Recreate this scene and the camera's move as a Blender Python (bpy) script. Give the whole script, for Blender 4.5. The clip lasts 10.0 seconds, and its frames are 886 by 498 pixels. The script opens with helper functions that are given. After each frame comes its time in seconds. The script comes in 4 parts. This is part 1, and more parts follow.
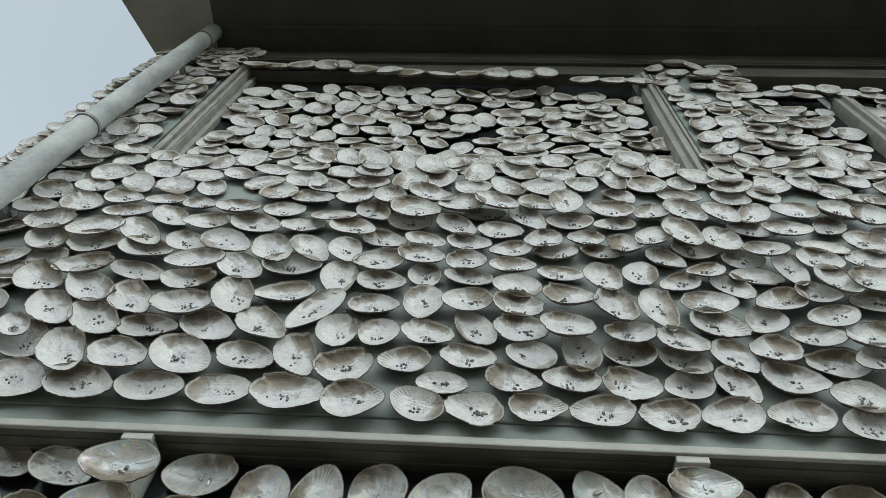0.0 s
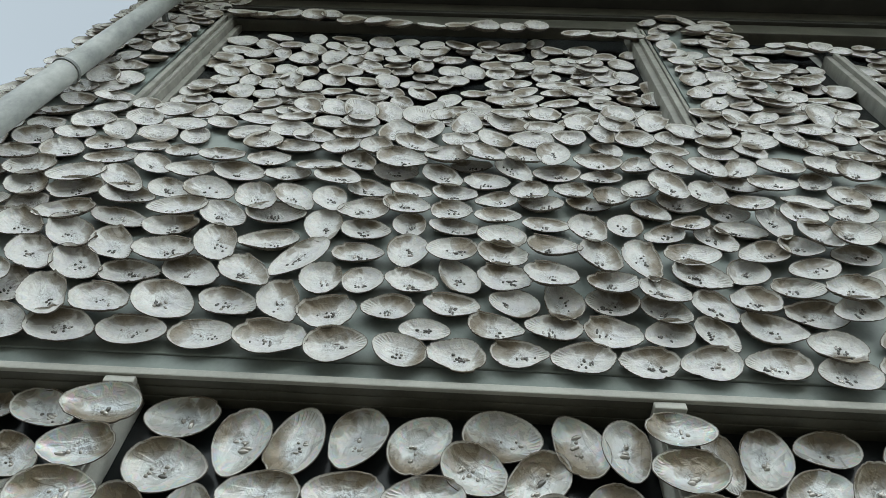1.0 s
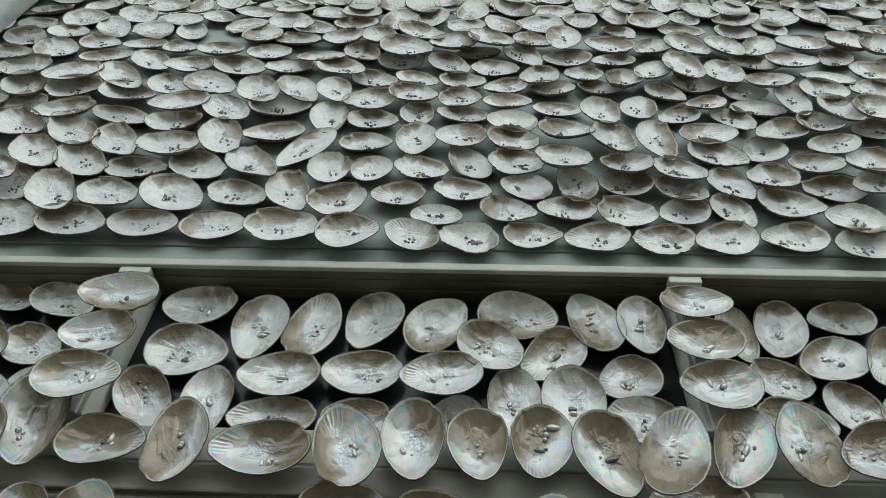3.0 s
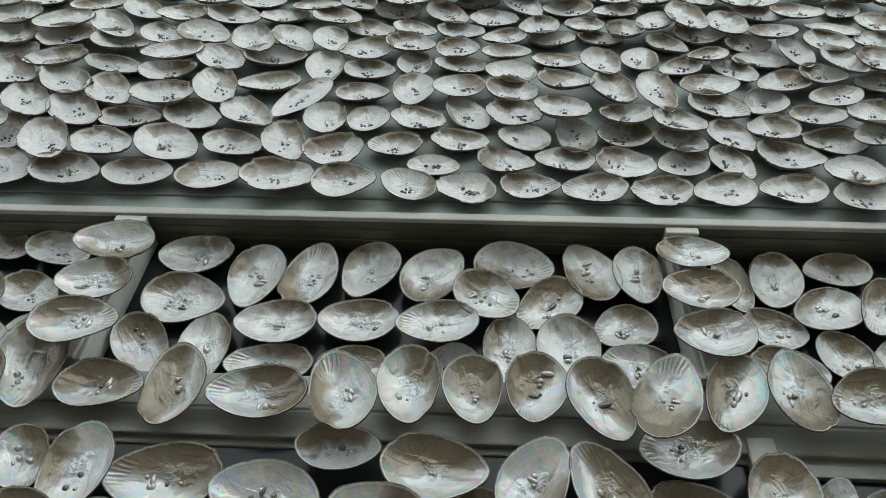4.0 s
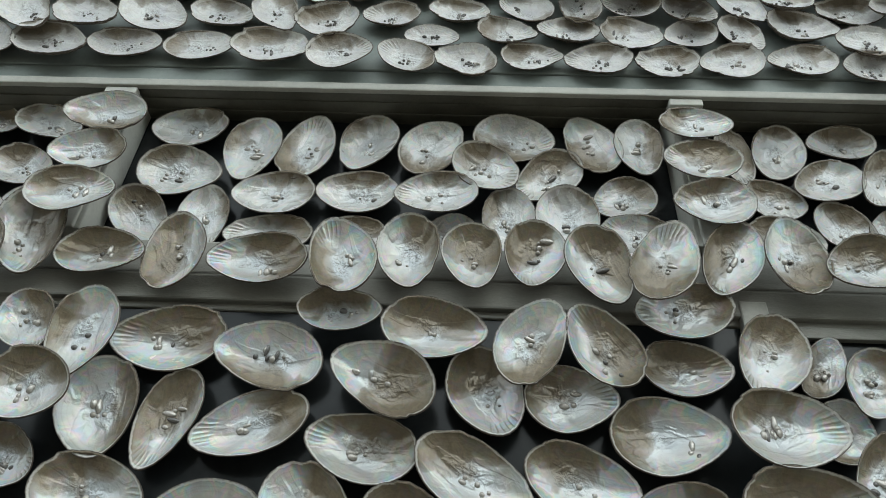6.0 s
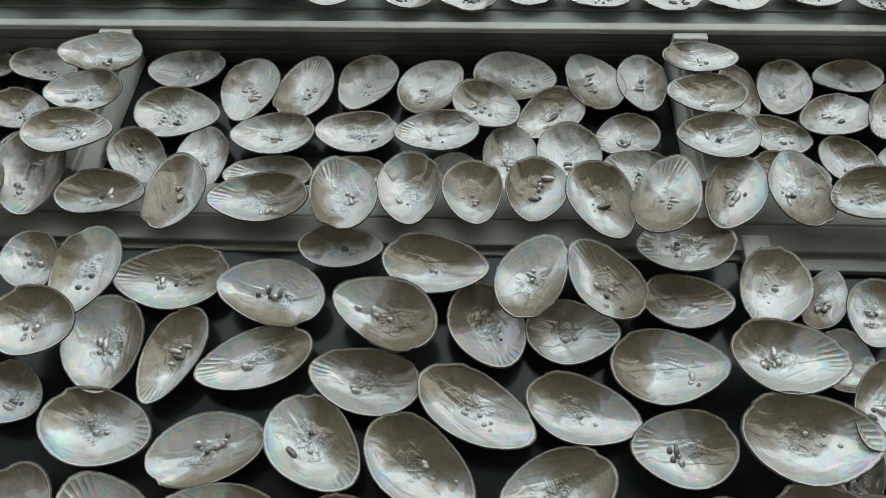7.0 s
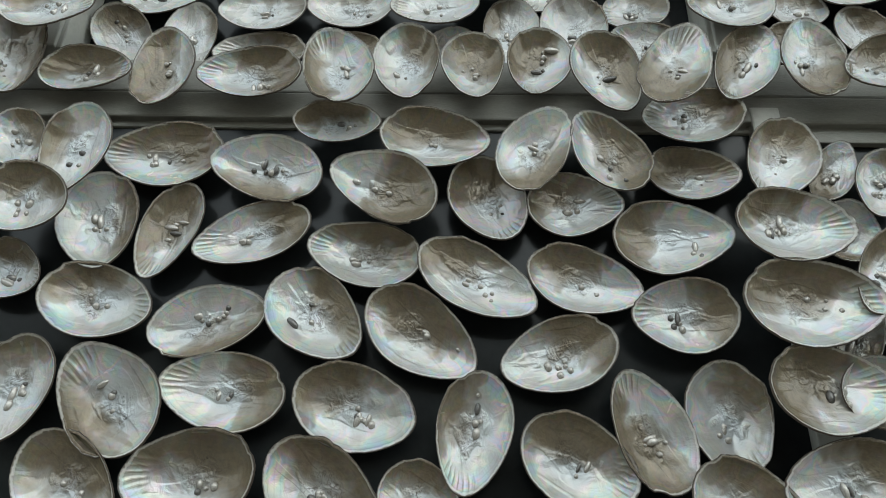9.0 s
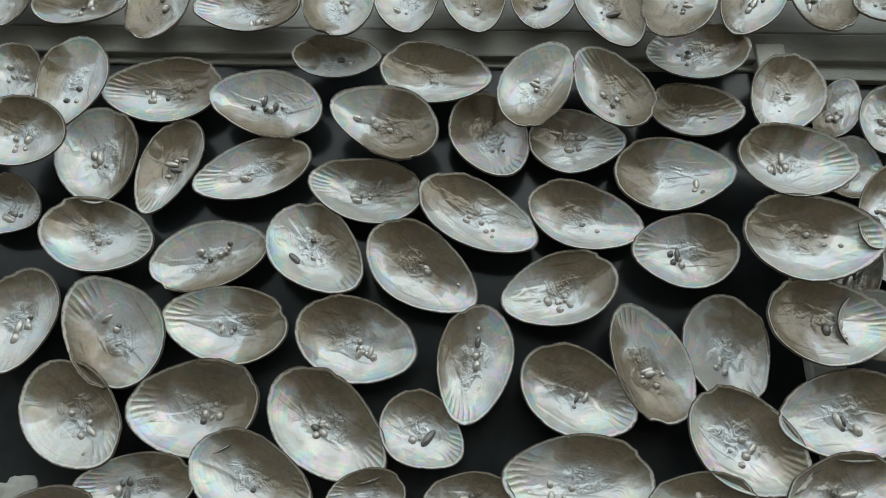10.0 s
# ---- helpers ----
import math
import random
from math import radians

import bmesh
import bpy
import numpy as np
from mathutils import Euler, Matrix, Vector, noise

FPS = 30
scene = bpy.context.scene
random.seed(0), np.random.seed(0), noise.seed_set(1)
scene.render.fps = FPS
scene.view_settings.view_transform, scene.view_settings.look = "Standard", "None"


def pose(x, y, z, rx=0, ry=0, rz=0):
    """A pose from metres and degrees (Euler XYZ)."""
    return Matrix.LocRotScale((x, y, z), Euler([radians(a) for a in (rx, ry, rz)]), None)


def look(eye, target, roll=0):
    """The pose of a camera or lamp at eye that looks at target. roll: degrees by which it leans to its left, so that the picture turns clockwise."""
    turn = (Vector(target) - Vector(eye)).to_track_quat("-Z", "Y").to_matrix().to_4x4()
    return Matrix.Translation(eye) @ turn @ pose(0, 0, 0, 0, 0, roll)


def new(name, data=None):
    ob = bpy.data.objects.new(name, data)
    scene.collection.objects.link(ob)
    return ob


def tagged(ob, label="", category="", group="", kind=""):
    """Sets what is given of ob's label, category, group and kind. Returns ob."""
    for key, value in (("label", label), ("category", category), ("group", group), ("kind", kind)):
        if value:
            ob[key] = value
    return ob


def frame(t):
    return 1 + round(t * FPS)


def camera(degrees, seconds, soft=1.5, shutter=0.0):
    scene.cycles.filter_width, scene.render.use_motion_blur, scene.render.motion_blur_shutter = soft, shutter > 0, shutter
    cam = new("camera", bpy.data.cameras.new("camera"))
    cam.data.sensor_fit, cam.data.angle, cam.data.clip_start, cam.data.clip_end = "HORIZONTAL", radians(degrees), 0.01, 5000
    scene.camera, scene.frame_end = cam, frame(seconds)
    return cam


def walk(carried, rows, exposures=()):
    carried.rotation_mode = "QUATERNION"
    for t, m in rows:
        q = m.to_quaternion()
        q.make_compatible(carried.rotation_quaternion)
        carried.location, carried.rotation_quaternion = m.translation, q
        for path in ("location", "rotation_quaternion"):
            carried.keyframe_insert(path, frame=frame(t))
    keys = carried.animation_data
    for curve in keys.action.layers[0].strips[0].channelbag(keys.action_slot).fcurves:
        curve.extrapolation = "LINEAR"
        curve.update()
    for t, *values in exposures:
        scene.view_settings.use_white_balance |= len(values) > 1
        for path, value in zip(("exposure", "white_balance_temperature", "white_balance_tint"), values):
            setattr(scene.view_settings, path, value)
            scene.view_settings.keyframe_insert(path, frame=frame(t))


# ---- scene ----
# ---- camera ----
cam = camera(65.3, 10.0, 0.9)
PATH = [
    (0, (0.095, -1.189, 1.621), (-0.019, -0.145, 3.323), 6.8),
    (0.5, (0.106, -1.171, 1.615), (0.01, -0.087, 3.294), 6.2),
    (1, (0.108, -1.158, 1.61), (0.029, -0.02, 3.253), 5.6),
    (1.5, (0.106, -1.144, 1.605), (0.032, 0.043, 3.213), 4.7),
    (2, (0.099, -1.127, 1.596), (0.012, 0.099, 3.174), 4.1),
    (2.5, (0.099, -1.108, 1.589), (0.005, 0.174, 3.121), 4.0),
    (4, (0.106, -1.068, 1.567), (0.017, 0.345, 2.979), 3.9),
    (4.5, (0.107, -1.061, 1.558), (0.02, 0.391, 2.931), 3.8),
    (5, (0.104, -1.045, 1.547), (0.021, 0.463, 2.858), 3.8),
    (5.5, (0.103, -1.033, 1.535), (0.024, 0.521, 2.792), 3.6),
    (6.8, (0.103, -1.003, 1.506), (0.032, 0.655, 2.621), 2.7),
    (7, (0.109, -1.0, 1.5), (0.028, 0.67, 2.597), 2.7),
    (7.5, (0.109, -0.994, 1.494), (0.029, 0.708, 2.54), 2.7),
    (8, (0.109, -0.979, 1.481), (0.031, 0.752, 2.479), 2.5),
    (8.5, (0.111, -0.961, 1.465), (0.034, 0.799, 2.412), 2.2),
    (9, (0.108, -0.946, 1.451), (0.034, 0.842, 2.343), 2.1),
    (9.5, (0.107, -0.939, 1.437), (0.033, 0.877, 2.271), 2.0),
    (10, (0.106, -0.936, 1.424), (0.037, 0.906, 2.2), 2.1),
]
EXPOSURE = [(0.0, 1.06, 6440, -1.0), (2.5, 1.10, 6440, -1.0), (5.5, 1.10, 6440, -1.0), (10.0, 1.06, 6440, -1.0)]
walk(cam, [(t, look(eye, target, roll)) for t, eye, target, roll in PATH], EXPOSURE)

# ---- daylight: overcast sky ----
SUN_EL, SUN_AZ = 40.0, 160.0
world = bpy.data.worlds.new("overcast_sky")
scene.world = world
world.use_nodes = True
wn, wl = world.node_tree.nodes, world.node_tree.links
wn.clear()
sky = wn.new("ShaderNodeTexSky")
sky.sky_type = "NISHITA"
sky.sun_disc = False
sky.sun_elevation, sky.sun_rotation = radians(SUN_EL), radians(SUN_AZ)
sky.air_density, sky.dust_density = 1.0, 0.5
grey = wn.new("ShaderNodeHueSaturation")
grey.inputs["Saturation"].default_value = 0.32
cloud = wn.new("ShaderNodeBackground")
cloud.inputs["Strength"].default_value = 0.15
wout = wn.new("ShaderNodeOutputWorld")
wl.new(sky.outputs["Color"], grey.inputs["Color"])
wl.new(grey.outputs["Color"], cloud.inputs["Color"])
wl.new(cloud.outputs["Background"], wout.inputs["Surface"])

sun_data = bpy.data.lights.new("sun", "SUN")
sun_data.energy, sun_data.angle, sun_data.color = 0.6, radians(120), (1.0, 0.985, 0.95)
sun = new("sun", sun_data)
sun.matrix_world = look((2.6, -7.2, 7.9), (0, 0, 1.5))


# ---- materials ----
def material(name):
    m = bpy.data.materials.new(name)
    m.use_nodes = True
    n, l = m.node_tree.nodes, m.node_tree.links
    return m, n, l, n["Principled BSDF"]


def ramp(n, stops):
    r = n.new("ShaderNodeValToRGB")
    e = r.color_ramp.elements
    while len(e) < len(stops):
        e.new(0.5)
    for k, (p, c) in enumerate(stops):
        e[k].position = p
        e[k].color = (c, c, c, 1) if isinstance(c, (int, float)) else (*c, 1)
    return r


def blend(n, l, fac, a, b, kind="MIX"):
    x = n.new("ShaderNodeMix")
    x.data_type, x.blend_type = "RGBA", kind
    for sock, v in ((x.inputs[0], fac), (x.inputs[6], a), (x.inputs[7], b)):
        if isinstance(v, (int, float)):
            sock.default_value = v
        elif isinstance(v, tuple):
            sock.default_value = (*v, 1)
        else:
            l.new(v, sock)
    return x.outputs[2]


def calc(n, l, op, a, b=0.0, c=0.0, clamp=False):
    x = n.new("ShaderNodeMath")
    x.operation, x.use_clamp = op, clamp
    for sock, v in zip(x.inputs, (a, b, c)):
        if isinstance(v, (int, float)):
            sock.default_value = v
        else:
            l.new(v, sock)
    return x.outputs[0]


def noise_tex(n, l, vec, scale, detail=4.0, rough=0.55, warp=0.0):
    x = n.new("ShaderNodeTexNoise")
    x.inputs["Scale"].default_value, x.inputs["Detail"].default_value = scale, detail
    x.inputs["Roughness"].default_value, x.inputs["Distortion"].default_value = rough, warp
    l.new(vec, x.inputs["Vector"])
    return x


def bump(n, l, height, strength, distance, chain=None):
    b = n.new("ShaderNodeBump")
    b.inputs["Strength"].default_value, b.inputs["Distance"].default_value = strength, distance
    l.new(height, b.inputs["Height"])
    if chain is not None:
        l.new(chain, b.inputs["Normal"])
    return b.outputs["Normal"]


def nacre(name, joined=False):
    """Mother-of-pearl: satin silver-white, hinge taupe of stain plus painted shade, growth lines, ribbed tip with faint
    colours.
    """
    m, n, l, p = material(name)
    if joined:
        rnd = n.new("ShaderNodeNewGeometry").outputs["Random Per Island"]
        stain_shade_amount = calc(n, l, "MULTIPLY", calc(n, l, "FRACT", calc(n, l, "MULTIPLY", rnd, 17.3)), 0.65)
        stain_shade_x = calc(n, l, "MULTIPLY", calc(n, l, "SUBTRACT", calc(n, l, "FRACT", calc(n, l, "MULTIPLY", rnd, 5.1)), 0.5), 1.4)
        stain_shade_y = calc(n, l, "ADD", 0.85)
        chalk = calc(n, l, "ADD", 1.0)
    else:
        info = n.new("ShaderNodeObjectInfo")
        rnd = info.outputs["Random"]
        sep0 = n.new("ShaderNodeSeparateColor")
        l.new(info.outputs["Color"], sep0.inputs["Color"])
        stain_shade_amount = sep0.outputs["Red"]
        stain_shade_x = calc(n, l, "MULTIPLY_ADD", sep0.outputs["Green"], 2.0, -1.0)
        stain_shade_y = calc(n, l, "MULTIPLY_ADD", info.outputs["Alpha"], 2.0, -1.0)
        chalk = sep0.outputs["Blue"]
    unit, polar = n.new("ShaderNodeUVMap"), n.new("ShaderNodeUVMap")
    unit.uv_map, polar.uv_map = "unit", "polar"
    sp, su = n.new("ShaderNodeSeparateXYZ"), n.new("ShaderNodeSeparateXYZ")
    l.new(polar.outputs["UV"], sp.inputs[0])
    l.new(unit.outputs["UV"], su.inputs[0])
    turn, rho = sp.outputs["X"], sp.outputs["Y"]
    comb = n.new("ShaderNodeCombineXYZ")
    l.new(calc(n, l, "MULTIPLY", su.outputs["X"], 1.5), comb.inputs["X"])
    l.new(su.outputs["Y"], comb.inputs["Y"])
    l.new(calc(n, l, "MULTIPLY", rnd, 61.0), comb.inputs["Z"])
    pos = comb.outputs[0]
    big = noise_tex(n, l, pos, 2.4, 3.0, 0.5, 0.9)
    fine = noise_tex(n, l, pos, 15.0, 4.0, 0.6, 0.6)
    angle = calc(n, l, "MULTIPLY", turn, 6.2832)
    pearly = calc(n, l, "SUBTRACT", 1.0, calc(n, l, "MULTIPLY", chalk, 0.75))
    # silver and cream clouds
    base = blend(n, l, ramp_of(n, l, big.outputs["Fac"], [(0.38, 0.0), (0.62, 1.0)]), (0.47, 0.46, 0.425), (0.62, 0.615, 0.585))
    # bluish-white highlight painted into the deep of the bowl
    hollow = ramp_of(n, l, calc(n, l, "ADD", rho, calc(n, l, "MULTIPLY", big.outputs["Fac"], 0.7)), [(0.55, 1.0), (0.95, 0.0)])
    base = blend(n, l, calc(n, l, "MULTIPLY", hollow, 0.65), base, (0.51, 0.56, 0.60))
    # iridescent sheen painted as green, blue and pink bands, stronger towards the margin
    hue = noise_tex(n, l, pos, 3.2, 2.0, 0.5, 1.2)
    band = calc(n, l, "FRACT", calc(n, l, "ADD", calc(n, l, "MULTIPLY", rho, 1.6), calc(n, l, "MULTIPLY", hue.outputs["Fac"], 3.2)))
    tint = n.new("ShaderNodeValToRGB")
    e = tint.color_ramp.elements
    e[0].position, e[0].color = 0.0, (0.35, 0.62, 0.53, 1)
    e[1].position, e[1].color = 1.0, (0.35, 0.62, 0.53, 1)
    e.new(0.3).color = (0.40, 0.50, 0.75, 1)
    e.new(0.55).color = (0.74, 0.46, 0.60, 1)
    e.new(0.8).color = (0.70, 0.66, 0.43, 1)
    l.new(band, tint.inputs[0])
    sheen_mask = calc(n, l, "MULTIPLY", ramp_of(n, l, rho, [(0.35, 0.12), (0.85, 1.0)]), ramp_of(n, l, big.outputs["Fac"], [(0.44, 0.12), (0.62, 0.72)]))
    base = blend(n, l, calc(n, l, "MULTIPLY", sheen_mask, pearly), base, tint.outputs["Color"])
    base = blend(n, l, calc(n, l, "MULTIPLY", chalk, 0.55), base, (0.78, 0.765, 0.745))
    mottle = noise_tex(n, l, pos, 8.0, 5.0, 0.65, 1.1)
    base = blend(n, l, calc(n, l, "MULTIPLY", chalk, ramp_of(n, l, mottle.outputs["Fac"], [(0.50, 0.0), (0.64, 0.46)])), base, (0.36, 0.31, 0.28))
    base = blend(n, l, calc(n, l, "MULTIPLY", chalk, ramp_of(n, l, hue.outputs["Fac"], [(0.50, 0.0), (0.62, 0.35)])), base, (0.50, 0.46, 0.52))
    # olive-brown from the hinge side: real stain plus painted shade of the upper bowl
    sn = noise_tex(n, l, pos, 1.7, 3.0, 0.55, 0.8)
    along = calc(n, l, "MULTIPLY", calc(n, l, "SUBTRACT", su.outputs["X"], 0.5), stain_shade_x)
    up = calc(n, l, "MULTIPLY", calc(n, l, "SUBTRACT", su.outputs["Y"], 0.5), stain_shade_y)
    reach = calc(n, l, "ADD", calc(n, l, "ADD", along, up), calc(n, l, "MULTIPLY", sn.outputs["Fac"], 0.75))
    reach = calc(n, l, "SUBTRACT", reach, calc(n, l, "SUBTRACT", 0.70, calc(n, l, "MULTIPLY", stain_shade_amount, 0.46)))
    stain_shade = ramp_of(n, l, reach, [(0.0, 0.0), (0.05, 0.55), (0.22, 1.0)])
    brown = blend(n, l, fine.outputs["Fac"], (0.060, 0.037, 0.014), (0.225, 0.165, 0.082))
    base = blend(n, l, calc(n, l, "MULTIPLY", stain_shade, 0.86), base, brown)
    wr = noise_tex(n, l, pos, 7.5, 2.0, 0.5, 1.8)
    # dark ragged skin at the beak and at the far end of the hinge line
    beak = ramp_of(n, l, calc(n, l, "COSINE", calc(n, l, "SUBTRACT", angle, 2.25)), [(0.80, 0.0), (0.97, 1.0)])
    nub = ramp_of(n, l, calc(n, l, "COSINE", calc(n, l, "SUBTRACT", angle, 0.80)), [(0.965, 0.0), (0.995, 0.9)])
    rind = calc(n, l, "MULTIPLY", calc(n, l, "MAXIMUM", beak, nub), ramp_of(n, l, calc(n, l, "ADD", rho, calc(n, l, "MULTIPLY", wr.outputs["Fac"], 0.5)), [(1.10, 0.0), (1.20, 0.9)]))
    base = blend(n, l, rind, base, blend(n, l, fine.outputs["Fac"], (0.03, 0.02, 0.014), (0.22, 0.14, 0.085)))
    # growth lines near the margin
    wob = calc(n, l, "ADD", calc(n, l, "MULTIPLY", rho, 70.0), calc(n, l, "MULTIPLY", big.outputs["Fac"], 9.0))
    rings = calc(n, l, "SINE", wob)
    line = calc(n, l, "MULTIPLY", ramp_of(n, l, rings, [(0.5, 0.0), (1.0, 1.0)]), ramp_of(n, l, rho, [(0.62, 0.0), (0.9, 0.20)]))
    base = blend(n, l, line, base, (0.28, 0.25, 0.20))
    # crumpled patch round the blister pearls
    mid = ramp_of(n, l, calc(n, l, "ADD", rho, calc(n, l, "MULTIPLY", calc(n, l, "SUBTRACT", hue.outputs["Fac"], 0.5), 0.9)), [(0.30, 1.0), (0.52, 0.0)] if joined else [(0.16, 1.0), (0.40, 0.0)])
    vein = ramp_of(n, l, calc(n, l, "ABSOLUTE", calc(n, l, "SUBTRACT", wr.outputs["Fac"], 0.5)), [(0.0, 0.75), (0.035, 0.0)])
    base = blend(n, l, calc(n, l, "MULTIPLY", mid, vein), base, (0.13, 0.105, 0.085))
    dots = calc(n, l, "MULTIPLY", mid, ramp_of(n, l, fine.outputs["Fac"], [(0.53, 0.0), (0.59, 0.85)] if joined else [(0.57, 0.0), (0.63, 0.6)]))
    base = blend(n, l, dots, base, (0.09, 0.075, 0.065))
    # a low terrace across some shells
    smap = n.new("ShaderNodeMapping")
    smap.inputs["Scale"].default_value = (0.7, 2.6, 1.0)
    smap.inputs["Rotation"].default_value = (0, 0, radians(-24))
    l.new(pos, smap.inputs["Vector"])
    scar_at = noise_tex(n, l, smap.outputs[0], 1.9, 1.0, 0.4, 0.6)
    scar = ramp_of(n, l, scar_at.outputs["Fac"], [(0.50, 0.0), (0.56, 1.0)])
    # short scalloped folds at one end
    tip = ramp_of(n, l, calc(n, l, "COSINE", calc(n, l, "SUBTRACT", angle, 0.20)), [(0.76, 0.0), (0.92, 1.0)])
    ribs = calc(n, l, "SINE", calc(n, l, "ADD", calc(n, l, "MULTIPLY", angle, 34.0), calc(n, l, "ADD", calc(n, l, "MULTIPLY", rho, 5.0), calc(n, l, "MULTIPLY", big.outputs["Fac"], 7.0))))
    zone = calc(n, l, "MULTIPLY", ramp_of(n, l, rho, [(0.66, 0.0), (0.80, 1.0)]), ramp_of(n, l, rho, [(0.90, 1.0), (0.97, 0.3)]))
    ribbed = calc(n, l, "MULTIPLY", calc(n, l, "MULTIPLY", tip, zone), ramp_of(n, l, rnd_of(n, l, rnd), [(0.38, 0.0), (0.48, 1.0)]))
    base = blend(n, l, calc(n, l, "MULTIPLY", ribbed, ramp_of(n, l, ribs, [(0.45, 0.0), (0.75, 0.62)])), base, (0.17, 0.145, 0.095))
    # pale lip and its thin dark edge
    ragged = calc(n, l, "ADD", rho, calc(n, l, "MULTIPLY", calc(n, l, "SUBTRACT", fine.outputs["Fac"], 0.5), 0.07))
    lip = ramp_of(n, l, calc(n, l, "ADD", ragged, calc(n, l, "MULTIPLY", chalk, 0.045)), [(0.945, 0.0), (0.965, 0.7)])
    base = blend(n, l, lip, base, (0.60, 0.58, 0.535))
    edge = ramp_of(n, l, ragged, [(0.978, 0.0), (0.992, 0.85)])
    base = blend(n, l, edge, base, (0.085, 0.066, 0.05))
    l.new(base, p.inputs["Base Color"])
    rough = calc(n, l, "ADD", calc(n, l, "MULTIPLY", big.outputs["Fac"], 0.16), calc(n, l, "ADD", 0.16, calc(n, l, "MULTIPLY", calc(n, l, "MAXIMUM", lip, rind), 0.35)))
    l.new(calc(n, l, "ADD", rough, calc(n, l, "MULTIPLY", chalk, 0.14)), p.inputs["Roughness"])
    shine = calc(n, l, "SUBTRACT", calc(n, l, "SUBTRACT", 0.23, calc(n, l, "MULTIPLY", chalk, 0.15)), calc(n, l, "MULTIPLY", calc(n, l, "MAXIMUM", lip, rind), 0.4), clamp=True)
    l.new(shine, p.inputs["Metallic"])
    p.inputs["Specular IOR Level"].default_value = 0.5
    nb = bump(n, l, noise_tex(n, l, pos, 2.0, 1.0, 0.4, 0.6).outputs["Fac"], 0.30, 0.022)
    nb = bump(n, l, rings, 0.05, 0.0006, nb)
    nb = bump(n, l, calc(n, l, "MULTIPLY", chalk, mottle.outputs["Fac"]), 0.24, 0.010, nb)
    nb = bump(n, l, calc(n, l, "MULTIPLY", mid, wr.outputs["Fac"]), 0.34, 0.010, nb)
    nb = bump(n, l, calc(n, l, "MULTIPLY", scar, ramp_of(n, l, rho, [(0.7, 1.0), (0.9, 0.0)])), 0.22, 0.005, nb)
    nb = bump(n, l, noise_tex(n, l, pos, 5.5, 3.0, 0.55, 1.4).outputs["Fac"], 0.15, 0.010, nb)
    nb = bump(n, l, calc(n, l, "MULTIPLY", ribs, ribbed), 0.35, 0.0015, nb)
    nb = bump(n, l, calc(n, l, "MULTIPLY", rind, fine.outputs["Fac"]), 0.6, 0.006, nb)
    l.new(nb, p.inputs["Normal"])
    return m


def shell_skin(name):
    """Outside of the valves: horny brown skin with cream growth layers showing at the margin."""
    m, n, l, p = material(name)
    polar = n.new("ShaderNodeUVMap")
    polar.uv_map = "polar"
    sp = n.new("ShaderNodeSeparateXYZ")
    l.new(polar.outputs["UV"], sp.inputs[0])
    tc = n.new("ShaderNodeTexCoord")
    a = noise_tex(n, l, tc.outputs["Object"], 6.0, 4.0, 0.6, 0.5)
    layers = calc(n, l, "SINE", calc(n, l, "ADD", calc(n, l, "MULTIPLY", sp.outputs["Y"], 95.0), calc(n, l, "MULTIPLY", a.outputs["Fac"], 9.0)))
    base = blend(n, l, a.outputs["Fac"], (0.025, 0.018, 0.013), (0.13, 0.095, 0.065))
    base = blend(n, l, ramp_of(n, l, layers, [(0.35, 0.0), (0.8, 0.8)]), base, (0.36, 0.32, 0.26))
    l.new(base, p.inputs["Base Color"])
    p.inputs["Roughness"].default_value = 0.55
    l.new(bump(n, l, layers, 0.5, 0.002), p.inputs["Normal"])
    return m


def rnd_of(n, l, rnd):
    return calc(n, l, "FRACT", calc(n, l, "MULTIPLY", rnd, 7.77))


def ramp_of(n, l, value, stops):
    r = ramp(n, stops)
    l.new(value, r.inputs[0])
    return r.outputs["Color"]


def worn(name, dark, light, rough=0.5, scale=7.0, grain=60.0, relief=0.002, metal=0.0, spec=0.5, stretch=(1, 1, 1)):
    """A surface with broad stains and fine grain."""
    m, n, l, p = material(name)
    tc = n.new("ShaderNodeTexCoord")
    mp = n.new("ShaderNodeMapping")
    mp.inputs["Scale"].default_value = stretch
    l.new(tc.outputs["Object"], mp.inputs["Vector"])
    a = noise_tex(n, l, mp.outputs[0], scale, 5.0, 0.6, 0.4)
    b = noise_tex(n, l, mp.outputs[0], grain, 4.0, 0.6)
    mix = calc(n, l, "ADD", calc(n, l, "MULTIPLY", a.outputs["Fac"], 0.75), calc(n, l, "MULTIPLY", b.outputs["Fac"], 0.25))
    l.new(blend(n, l, ramp_of(n, l, mix, [(0.36, 0.0), (0.64, 1.0)]), dark, light), p.inputs["Base Color"])
    l.new(calc(n, l, "ADD", rough - 0.1, calc(n, l, "MULTIPLY", b.outputs["Fac"], 0.2)), p.inputs["Roughness"])
    p.inputs["Metallic"].default_value, p.inputs["Specular IOR Level"].default_value = metal, spec
    l.new(bump(n, l, b.outputs["Fac"], 0.4, relief), p.inputs["Normal"])
    return m


NACRE = nacre("nacre")
NACRE_FAR = nacre("nacre_far", joined=True)
BACK = shell_skin("shell_skin")
PEARL = worn("pearl", (0.40, 0.37, 0.33), (0.66, 0.63, 0.59), 0.15, 9, 60, 0.0006, 0.5, 0.8)
PEARL_DARK = worn("dark_pearl", (0.06, 0.055, 0.05), (0.22, 0.21, 0.20), 0.16, 30, 220, 0.0006, 0.3, 0.9)
HINGE = worn("hinge", (0.10, 0.075, 0.05), (0.30, 0.24, 0.17), 0.5, 25, 200)
GREEN = worn("green_panel", (0.20, 0.232, 0.215), (0.29, 0.322, 0.302), 0.55, 5.0, 90, 0.001)
